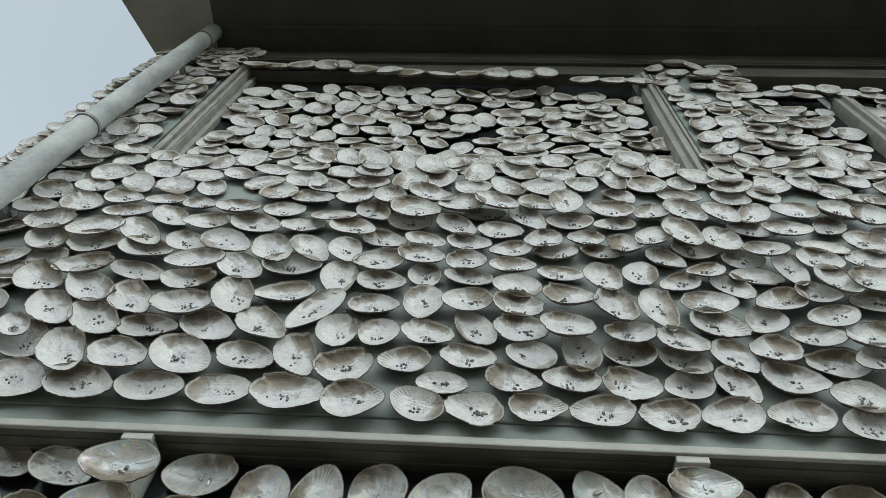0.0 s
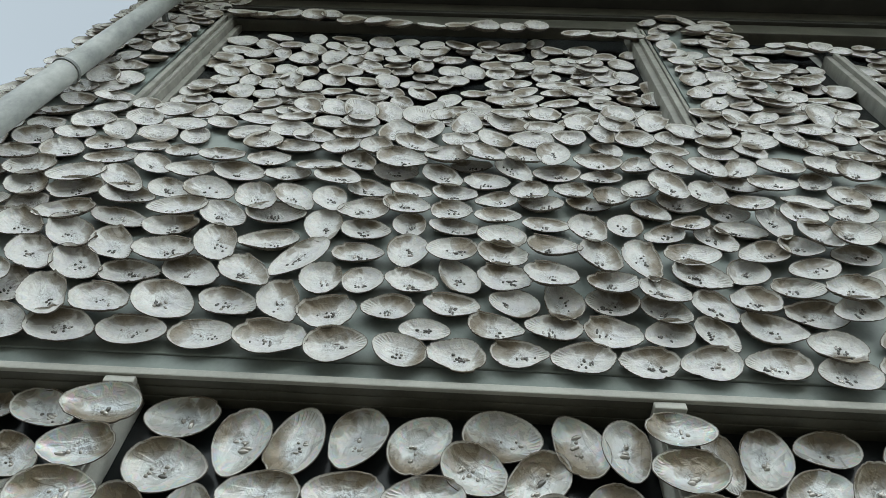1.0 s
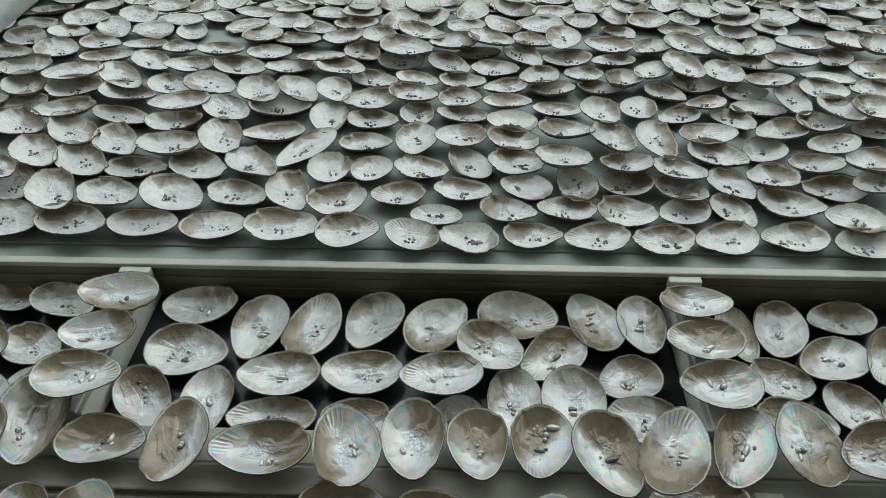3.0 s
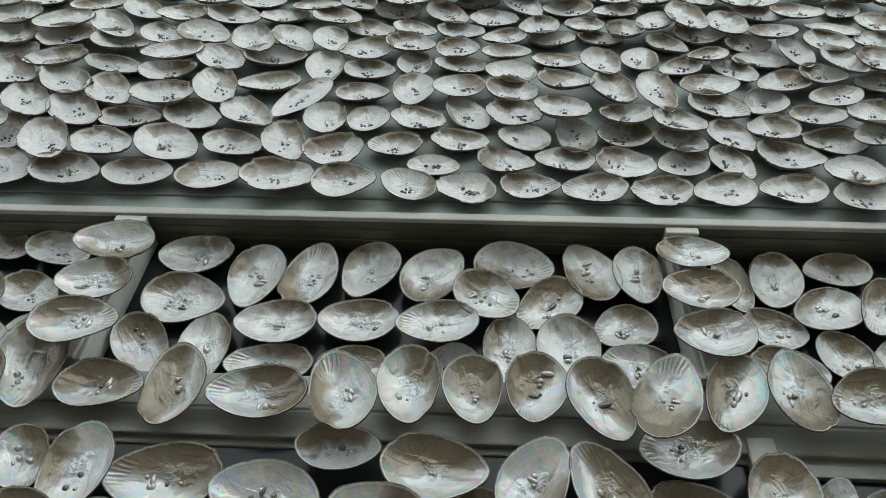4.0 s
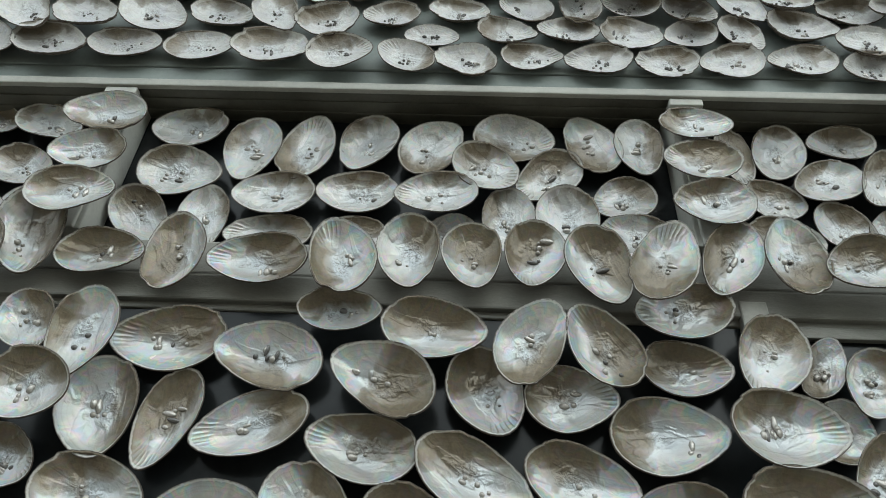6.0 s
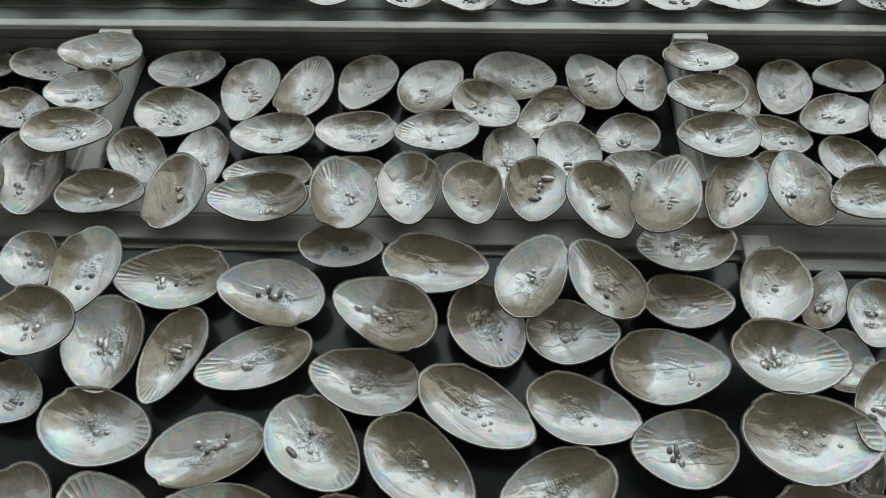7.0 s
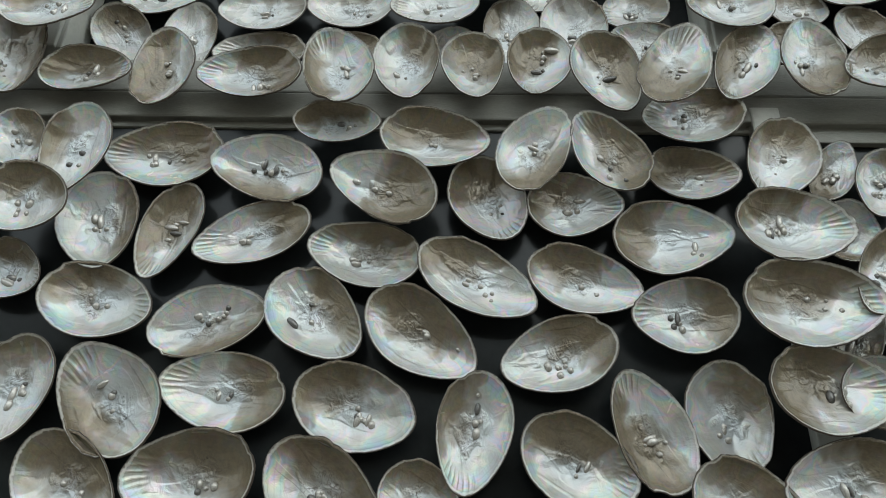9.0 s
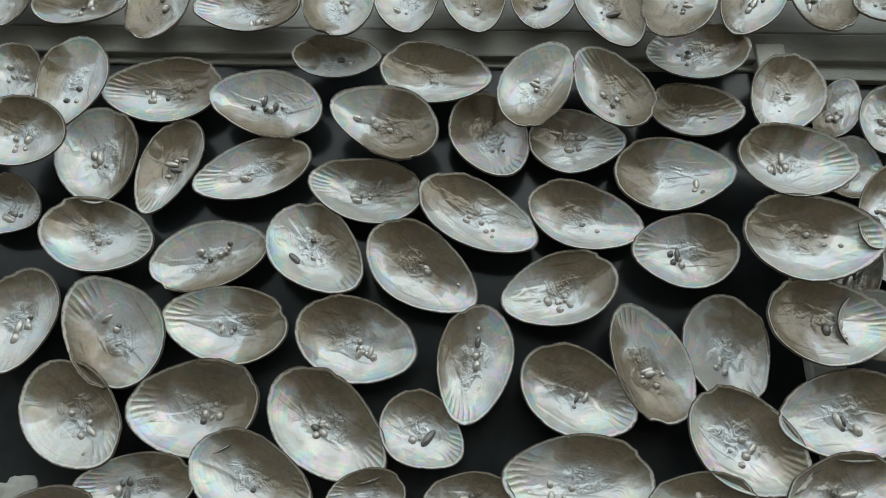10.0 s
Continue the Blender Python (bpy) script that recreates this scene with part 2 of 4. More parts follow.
FRAME = worn("frame_paint", (0.24, 0.235, 0.21), (0.36, 0.35, 0.315), 0.6, 6.0, 120, 0.001, 0.0, 0.3, (1, 1, 3))
GLASS = worn("dark_glass", (0.012, 0.014, 0.015), (0.026, 0.029, 0.030), 0.2, 3.0, 40, 0.0001, 0.0, 0.22)
PALE = worn("pale_metal", (0.33, 0.325, 0.29), (0.47, 0.46, 0.415), 0.5, 6.0, 120, 0.001, 0.0, 0.4)
# frame olive; on the lintel it stands in for eave shade
OLIVE = worn("olive_frame_shade", (0.075, 0.072, 0.056), (0.13, 0.124, 0.10), 0.5, 6.0, 120)
PIPE = worn("pipe_plastic", (0.26, 0.275, 0.27), (0.50, 0.515, 0.50), 0.5, 5.0, 60, 0.0003, 0.0, 0.4, (1.2, 1.2, 0.6))
COLLAR = worn("pipe_joint", (0.14, 0.15, 0.15), (0.24, 0.25, 0.25), 0.5, 12.0, 80)
RENDERING = worn("wall_render", (0.30, 0.30, 0.28), (0.42, 0.42, 0.39), 0.8, 3.0, 70, 0.003)
MULLION = worn("mullion_paint", (0.42, 0.415, 0.375), (0.58, 0.57, 0.52), 0.5, 6.0, 120, 0.001, 0.0, 0.4)
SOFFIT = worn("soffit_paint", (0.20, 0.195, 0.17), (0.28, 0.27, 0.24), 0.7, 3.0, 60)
# very dark tone: main soffit, and painted shade on the head trim
SOFFIT_DARK = worn("dark_soffit_shaded_trim", (0.028, 0.027, 0.022), (0.048, 0.046, 0.038), 0.7, 3.0, 60)
PAVING = worn("paving", (0.14, 0.125, 0.10), (0.24, 0.215, 0.175), 0.8, 1.2, 25, 0.004)
FAR_WALL = worn("far_wall", (0.16, 0.14, 0.11), (0.26, 0.23, 0.185), 0.8, 0.6, 9.0, 0.004)


# ---- building helpers ----
def finish(name, bm, mats, parent=None, smooth=False):
    me = bpy.data.meshes.new(name)
    bmesh.ops.recalc_face_normals(bm, faces=bm.faces)
    bm.to_mesh(me)
    bm.free()
    for m in mats if isinstance(mats, (list, tuple)) else [mats]:
        me.materials.append(m)
    if smooth:
        me.polygons.foreach_set("use_smooth", [True] * len(me.polygons))
    ob = new(name, me)
    ob.parent = parent
    return ob


def slab(bm, x0, x1, y0, y1, z0, z1, bevel=0.0):
    verts = bmesh.ops.create_cube(bm, size=1.0, matrix=Matrix.LocRotScale(((x0 + x1) / 2, (y0 + y1) / 2, (z0 + z1) / 2), None, (x1 - x0, y1 - y0, z1 - z0)))["verts"]
    if bevel:
        edges = list({e for v in verts for e in v.link_edges})
        bmesh.ops.bevel(bm, geom=edges, offset=bevel, segments=2, affect="EDGES", profile=0.5)


def block(name, box, mat, parent=None, bevel=0.002, label=""):
    bm = bmesh.new()
    slab(bm, *box, bevel)
    ob = finish(name, bm, mat, parent)
    return tagged(ob, label) if label else ob


def profile(name, boxes, mat, parent=None, bevel=0.002, label=""):
    """One bar made of several stepped fillets."""
    bm = bmesh.new()
    for b in boxes:
        slab(bm, *b, bevel)
    ob = finish(name, bm, mat, parent)
    return tagged(ob, label) if label else ob


def hub(name, label, category, kind="structure", at=(0, 0, 0)):
    ob = new(name)
    ob.location = at
    ob.empty_display_size = 0.05
    return tagged(ob, label, category, "", kind)


# ---- setting ----
PANEL_Y, UPPER_Y, LOWER_Y, MULL_Y, LEDGE_Y, HIGH_Y = -0.033, 0.048, 0.012, -0.022, -0.008, 0.03
LEFT, RIGHT = -1.78, 4.2

bm = bmesh.new()
bmesh.ops.create_grid(bm, x_segments=2, y_segments=2, size=400)
tagged(finish("ground", bm, PAVING), "grey-brown paving in front of the facade", "ground", "", "structure")

# unseen wall, added to cut low sky and darken what the glass reflects
sky_blocker = hub("wall_sky_blocker", "plain dark wall added out of view to block low sky", "wall")
block("wall", (-30, 30, -11.4, -11, 0, 6.0), FAR_WALL, sky_blocker, 0.0)

# wall behind everything, and the left pier
shell_wall = hub("wall_front", "rendered building front behind the shell-covered windows", "wall")
block("wall", (LEFT + 0.012, RIGHT, 0.075, 0.30, 0.0, 5.75), RENDERING, shell_wall, 0.0)
block("pier", (LEFT, -1.322, PANEL_Y, 0.075, 2.76, 5.75), GREEN, shell_wall, 0.004)
# lintel toned dark olive to carry the shade below the eave
block("lintel", (-1.322, RIGHT, PANEL_Y, 0.075, 5.36, 5.75), OLIVE, shell_wall, 0.003)
block("spandrel_panel", (-1.322, RIGHT, PANEL_Y, 0.075, 2.76, 4.06), GREEN, shell_wall, 0.003, "grey-green painted spandrel panel")
block("plinth", (LEFT, RIGHT, -0.02, 0.075, 0.0, 0.55), RENDERING, shell_wall, 0.004)

# moulded drip ledge between the panel and the windows below
ledge = hub("trim_ledge", "pale painted metal ledge under the green panel", "ledge")
profile("lip", [(LEFT, RIGHT, -0.047, -0.034, 2.678, 2.700), (LEFT, RIGHT, -0.040, -0.0335, 2.700, 2.704)], PALE, ledge, 0.003)
block("joint", (LEFT, RIGHT, -0.020, 0.03, 2.7561, 2.7595), OLIVE, ledge, 0.0)
block("groove", (LEFT, RIGHT, -0.0305, 0.03, 2.7041, 2.756), GREEN, ledge, 0.0)
block("reveal", (LEFT, RIGHT, -0.034, 0.05, 2.682, 2.6989), OLIVE, ledge, 0.0, "dark olive window head")
profile("head_rail", [(LEFT, RIGHT, -0.010, 0.07, 2.6788, 2.6818), (LEFT, RIGHT, 0.018, 0.07, 2.6750, 2.6786)], OLIVE, ledge, 0.002)

# upper row of panes below the ledge
window = hub("window_1", "dark glazed window strip with pale painted frame", "window")
edges = [LEFT, -0.658, 0.553, 1.77, RIGHT]
for a, b in zip(edges, edges[1:]):
    block("pane", (a + 0.002, b - 0.002, UPPER_Y, 0.06, 2.22, 2.68), GLASS, window, 0.0, "black window glass")
for x in edges[1:-1]:
    profile("mullion", [(x - 0.036, x + 0.034, MULL_Y, 0.0475, 2.30, 2.6772), (x - 0.026, x + 0.024, MULL_Y - 0.006, -0.01, 2.30, 2.677), (x - 0.036, x + 0.034, -0.041, MULL_Y - 0.0005, 2.658, 2.6778)], MULLION, window, 0.003)
profile("transom", [(LEFT, RIGHT, 0.004, 0.0475, 2.225, 2.298), (LEFT, RIGHT, LEDGE_Y, 0.04, 2.162, 2.216), (LEFT, RIGHT, 0.006, 0.045, 2.15, 2.23)], FRAME, window, 0.004)

# tall panes below the transom
tall = hub("window_2", "tall dark window below the transom", "window")
edges = [LEFT, -0.93, 0.592, 2.1, RIGHT]
for a, b in zip(edges, edges[1:]):
    block("pane", (a + 0.002, b - 0.002, LOWER_Y, 0.03, 0.56, 2.1495), GLASS, tall, 0.0, "black window glass")
for x in edges[1:-1]:
    profile("mullion", [(x - 0.022, x + 0.026, LEDGE_Y - 0.003, LOWER_Y - 0.0005, 0.56, 2.192)], MULLION, tall, 0.003)
profile("side_rail", [(0.62, 2.07, -0.002, LOWER_Y - 0.0005, 2.128, 2.1495)], FRAME, tall, 0.002)

# upstairs windows under the eave
high = hub("window_3", "recessed upstairs window with grooved pale jambs", "window")
edges = [-1.25, 0.945, 1.85, 3.4]
block("pier", (0.985, 1.40, PANEL_Y, 0.075, 4.0605, 5.3595), GREEN, shell_wall, 0.003)
for a, b in ((-1.25, 0.945), (1.36, 1.85), (1.85, 3.4)):
    block("pane", (a + 0.05, b - 0.05, HIGH_Y, 0.06, 4.065, 5.355), GLASS, high, 0.0, "black window glass")
for x in edges:
    w, top = (0.058, 5.358) if x != 1.85 else (0.055, 5.02)
    profile("jamb", [(x - w, x + w * 0.5, PANEL_Y - 0.002, 0.07, 4.062, top), (x - w * 0.5, x - w * 0.1, PANEL_Y - 0.022, 0.0, 4.10, top - 0.018),
                     (x + w * 0.2, x + w * 0.45, PANEL_Y - 0.012, 0.0, 4.10, top - 0.018)], FRAME, high, 0.003)
    profile("fillet", [(x + w * 0.5, x + w, 0.0, 0.07, 4.062, top)], FRAME, high, 0.003)
# trim bars coloured near black in place of the shade over them
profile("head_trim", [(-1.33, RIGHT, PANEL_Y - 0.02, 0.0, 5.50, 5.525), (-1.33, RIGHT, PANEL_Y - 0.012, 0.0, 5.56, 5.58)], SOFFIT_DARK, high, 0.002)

# eave
eave = hub("eave", "deep overhanging eave with dark battened underside", "eave")
bm = bmesh.new()
low = [bm.verts.new(v) for v in ((-1.94, 0.3, 5.755), (-1.94, 0.0, 5.755), (-2.36, -1.0, 5.755), (-1.545, -1.0, 5.755), (-1.545, 0.3, 5.755))]
top = [bm.verts.new(v.co + Vector((0, 0, 0.16))) for v in low]
bm.faces.new(low)
bm.faces.new(top)
for k in range(5):
    bm.faces.new((low[k], low[(k + 1) % 5], top[(k + 1) % 5], top[k]))
finish("end_soffit", bm, SOFFIT, eave)
# this stretch is coloured far darker than the end soffit
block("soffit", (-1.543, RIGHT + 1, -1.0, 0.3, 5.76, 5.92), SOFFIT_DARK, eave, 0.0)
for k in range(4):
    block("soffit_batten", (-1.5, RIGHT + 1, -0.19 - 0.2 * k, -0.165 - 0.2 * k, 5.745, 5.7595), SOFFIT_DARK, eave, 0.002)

# downpipe
drain = hub("downpipe", "weathered grey-white plastic rain downpipe on the corner", "pipe", "thing", (-1.548, -0.145, 0))


def tube(name, z0, z1, r, wall, mat, parent, x=0.0, y=0.0):
    bm = bmesh.new()
    n = 40
    rings = [[bm.verts.new((x + q * math.cos(2 * math.pi * k / n), y + q * math.sin(2 * math.pi * k / n), z)) for k in range(n)]
             for q, z in ((r - wall, z0), (r, z0), (r, z1), (r - wall, z1))]
    for a in range(4):
        for k in range(n):
            bm.faces.new((rings[a][k], rings[a][(k + 1) % n], rings[(a + 1) % 4][(k + 1) % n], rings[(a + 1) % 4][k]))
    return finish(name, bm, mat, parent, False)


tube("pipe", 0.0, 4.225, 0.0505, 0.004, PIPE, drain)
tube("pipe", 4.22, 5.756, 0.0475, 0.004, PIPE, drain)
tube("joint_ring", 4.215, 4.231, 0.0565, 0.008, COLLAR, drain)
tube("joint_ring", 5.56, 5.578, 0.0535, 0.006, COLLAR, drain)
for z in (2.0, 3.6, 5.2):
    block("bracket", (-0.012, 0.012, 0.048, 0.112, z, z + 0.03), COLLAR, drain, 0.002)


# ---- shells ----
def bowl(rho, dished=False):
    steep = 0.72 if dished else 0.3
    return 0.13 + 0.87 * ((1 - steep) * rho ** 1.9 + steep * rho ** 5)


DEEP_X, DEEP_Y = -0.07, 0.09


def rho_at(u, v, flip):
    """How far out from the deepest spot towards the rim a place on the unit valve lies."""
    rho = 0.3
    for _ in range(12):
        rho = min(1.0, 2 * math.hypot(u - DEEP_X * flip * (1 - rho), v - DEEP_Y * (1 - rho)))
    return rho


def shell_points(seed, n):
    """Unit valve: length and width 1, rim at height 1, back on height 0."""
    rng = random.Random(seed)
    flip = -1 if seed % 2 else 1
    plain = seed < 15
    point, taper = rng.uniform(0.0, 0.06 if plain else 0.16), rng.uniform(0.04, 0.17 if plain else 0.22)
    wing, wing_at = rng.choice((0.0, 0.0, 0.02, 0.04) if plain else (0.0, 0.04, 0.08, 0.13, 0.17)), rng.uniform(0.6, 0.95)
    notch_at, notch = rng.uniform(2.15, 2.5), rng.uniform(0.02, 0.045) if plain else rng.uniform(0.03, 0.09)
    ripple = rng.uniform(0.0015, 0.0045) if plain else rng.uniform(0.007, 0.018)
    chips = [(rng.uniform(0, 6.28), rng.uniform(0.04, 0.09), rng.uniform(0.01, 0.03 if plain else 0.07)) for _ in range(rng.choice((0, 1, 1, 2, 3) if plain else (1, 2, 3, 4, 6)))]
    flat = rng.uniform(0.03, 0.08)
    ph = [rng.uniform(0, 6.28) for _ in range(8)]
    out = []
    for k in range(n):
        t = 2 * math.pi * k / n
        c, s = math.cos(t), math.sin(t)
        r = 1 + ripple * (1.6 * math.sin(3 * t + ph[0]) + math.sin(5 * t + ph[1]) + 0.5 * math.sin(13 * t + ph[2]) + 0.4 * math.sin(27 * t + ph[0]) + rng.uniform(-0.7, 0.7))
        r += 0.015 * math.cos(4 * t)
        r -= flat * math.exp(-((t - 1.45) / 0.5) ** 2)
        r += wing * math.exp(-((t - wing_at) / 0.17) ** 2) + notch * math.exp(-((t - notch_at) / 0.16) ** 2)
        r -= notch * 0.9 * math.exp(-((t - notch_at - 0.3) / 0.11) ** 2)
        near_hinge = math.exp(-((t - notch_at) / 0.35) ** 2)
        r += near_hinge * rng.uniform(-1, 1) * (0.018 if plain else 0.045)
        for ca, cw, cd in chips:
            d = abs((t - ca + math.pi) % (2 * math.pi) - math.pi)
            r -= cd * max(0.0, 1 - d / cw)
        x = 0.5 * r * (c + point * max(0, c) ** 4 * 0.5)
        y = 0.5 * r * s * (1 - taper * c) * (0.97 if s > 0 else 1.03)
        out.append((flip * x, y, 0.05 * math.sin(2 * t + ph[3]) + 0.02 * math.sin(5 * t + ph[4]) + rng.uniform(-0.012, 0.012) + near_hinge * rng.uniform(-0.05, 0.05)))
    xs, ys = [o[0] for o in out], [o[1] for o in out]
    cx, cy, dx, dy = (min(xs) + max(xs)) / 2, (min(ys) + max(ys)) / 2, max(xs) - min(xs), max(ys) - min(ys)
    return [((x - cx) / dx, (y - cy) / dy, w) for x, y, w in out], flip, ph, rng


def shell_bmesh(bm, seed, n=72, rings=(0.0, 0.13, 0.26, 0.39, 0.52, 0.65, 0.77, 0.87, 0.95, 0.985, 1.0), backs=(1.0, 0.9, 0.77, 0.6, 0.4, 0.2), place=None):
    """Adds one valve to bm: nacre inside (material 0), skin outside (material 1)."""
    for name in ("unit", "polar"):
        if bm.loops.layers.uv.get(name) is None:
            bm.loops.layers.uv.new(name)
    uv_u, uv_p = bm.loops.layers.uv["unit"], bm.loops.layers.uv["polar"]
    rim, flip, ph, rng = shell_points(seed, n)
    sx, sy = DEEP_X * flip, DEEP_Y
    fold, fold_at, fold_lean = rng.uniform(0.0, 0.075), sy + rng.uniform(-0.10, 0.02), rng.uniform(-0.25, 0.25)
    place = place or Matrix()

    def level(rho, back):
        row = []
        for k, (x, y, w) in enumerate(rim):
            t = 2 * math.pi * k / n
            f = 1 - rho
            px, py = x * rho + sx * f, y * rho + sy * f
            if back:
                z = bowl(rho, seed > 14) - 0.13 + 0.03 * rho + w * rho ** 4
                px, py = px * 1.012, py * 1.012
            else:
                z = bowl(rho, seed > 14) + w * rho ** 4
                z += fold * math.tanh((py - fold_at - fold_lean * px) / 0.045) * max(0.0, 1 - rho ** 1.5)
                z += 0.022 * rho * f * 4 * math.sin(3 * t + ph[5] + 2 * rho) + 0.016 * math.sin(px * 15 + ph[6]) * math.sin(py * 13 + ph[7]) * (1 - rho ** 6)
            row.append((bm.verts.new(place @ Vector((px, py, z))), (px, py), rho, t))
        return row

    def face(corners, mat):
        f = bm.faces.new([c[0] for c in corners])
        f.material_index, f.smooth = mat, True
        for lp, c in zip(f.loops, corners):
            lp[uv_u].uv = (c[1][0] + 0.5, c[1][1] + 0.5)
            lp[uv_p].uv = ((2 * math.pi if c[3] == 0 and max(q[3] for q in corners) > 4 and len(corners) < 5 else c[3]) / (2 * math.pi), c[2])

    def skin(rows, mat, turn):
        for a, b in zip(rows, rows[1:]):
            for k in range(n):
                q = [a[k], a[(k + 1) % n], b[(k + 1) % n], b[k]]
                face(q[::-1] if turn else q, mat)

    inner = [level(r, False) for r in rings[1:]]
    hz = bowl(0.0) + fold * math.tanh((sy - fold_at - fold_lean * sx) / 0.045)
    mid = (bm.verts.new(place @ Vector((sx, sy, hz))), (sx, sy), 0.0, 0.0)
    for k in range(n):
        face([mid, inner[0][k], inner[0][(k + 1) % n]], 0)
    skin(inner, 0, True)
    outer = [level(r, True) for r in backs]
    skin([inner[-1]] + outer, 1, True)
    face([outer[-1][k] for k in range(n)], 1)


VARIANTS = []
for seed in range(26):
    bm = bmesh.new()
    shell_bmesh(bm, seed + 1)
    me = bpy.data.meshes.new("mussel_shell")
    bmesh.ops.recalc_face_normals(bm, faces=bm.faces)
    bm.to_mesh(me)
    bm.free()
    me.materials.append(NACRE)
    me.materials.append(BACK)
    VARIANTS.append(me)

HINGES = {}
for seed, me in enumerate(VARIANTS):
    rim, flip, ph, hr = shell_points(seed + 1, 72)
    bm = bmesh.new()
    ring_rows = []
    for k in range(17, 30):
        x, y, w = rim[k]
        t = (k - 17) / 12
        fat = 0.014 * math.sin(math.pi * (0.08 + 0.84 * t))
        ring = []
        for q in range(8):
            a = 2 * math.pi * q / 8
            f = 0.965 + fat * 2 * math.cos(a)
            ring.append(bm.verts.new((x * f, y * f, 0.93 + w + 4.2 * fat * math.sin(a))))
        ring_rows.append(ring)
    for a, b in zip(ring_rows, ring_rows[1:]):
        for q in range(8):
            bm.faces.new((a[q], a[(q + 1) % 8], b[(q + 1) % 8], b[q])).smooth = True
    bm.faces.new(ring_rows[0])
    bm.faces.new(ring_rows[-1])
    bmesh.ops.recalc_face_normals(bm, faces=bm.faces)
    hm = bpy.data.meshes.new("hinge_ridge")
    bm.to_mesh(hm)
    bm.free()
    hm.materials.append(HINGE)
    HINGES[me.name] = hm

PEARLS = []
for seed in range(4):
    bm = bmesh.new()
    bmesh.ops.create_icosphere(bm, subdivisions=2, radius=1.0)
    for v in bm.verts:
        v.co *= 1 + 0.16 * noise.noise(v.co * 1.4 + Vector((seed * 7.1, 0, 0)))
    for f in bm.faces:
        f.smooth = True
    me = bpy.data.meshes.new("pearl")
    bm.to_mesh(me)
    bm.free()
    me.materials.append(PEARL if seed % 2 else PEARL_DARK)
    PEARLS.append(me)

rng = random.Random(41)
LAID = []


def seat(x, z, length, width, angle, y, tip=3.2, hollow=0.28):
    """Pose of a shell on the wall: hollow side out, long axis at the angle."""
    depth = hollow * width * rng.uniform(0.88, 1.12)
    a = radians(angle)
    turn = Matrix(((math.cos(a), -math.sin(a), 0), (0, 0, -1), (math.sin(a), math.cos(a), 0)))
    turn = turn @ Euler((radians(rng.gauss(-1.5, tip)), radians(rng.gauss(0, tip * 0.7)), 0)).to_matrix()
    return Matrix.LocRotScale((x, y - 0.003, z), turn, (length, width, depth)), depth


def pearl_set(shell, length, width, depth, count, dark):
    kind = VARIANTS.index(shell.data)
    flip = 1 if kind % 2 else -1
    px, py = rng.uniform(-0.12, 0.14), rng.uniform(-0.10, 0.08)
    lean = rng.uniform(0, math.pi)
    for k in range(count):
        u, v = rng.gauss(px, 0.075), rng.gauss(py, 0.065)
        size = rng.uniform(0.0024, 0.0058 if dark < 0.5 else 0.0038)
        long = size * rng.choice((1.0, 1.0, 1.2, 1.5, 2.4))
        o = new("pearl", PEARLS[rng.choice((1, 1, 1, 3, 3, 0)) if dark < 0.5 else rng.choice((0, 2, 2, 1))])
        o.parent = shell
        o.location = (u, v, bowl(rho_at(u, v, flip), kind > 13) + 0.05 * size / depth)
        o.rotation_euler = (0, 0, 0)
        if math.cos(lean) ** 2 > 0.5:
            o.scale = (long / length, size / width, size / depth)
        else:
            o.scale = (size / length, long / width, size / depth)


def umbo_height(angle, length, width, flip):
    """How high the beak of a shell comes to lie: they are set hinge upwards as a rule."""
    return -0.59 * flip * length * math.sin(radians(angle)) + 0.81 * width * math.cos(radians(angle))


SEATED = []


def reach_of(length, width, angle, way):
    """Distance from a shell's middle to its rim along a direction on the wall."""
    d = way - radians(angle)
    return 0.5 * length * width / math.hypot(width * math.cos(d), length * math.sin(d))


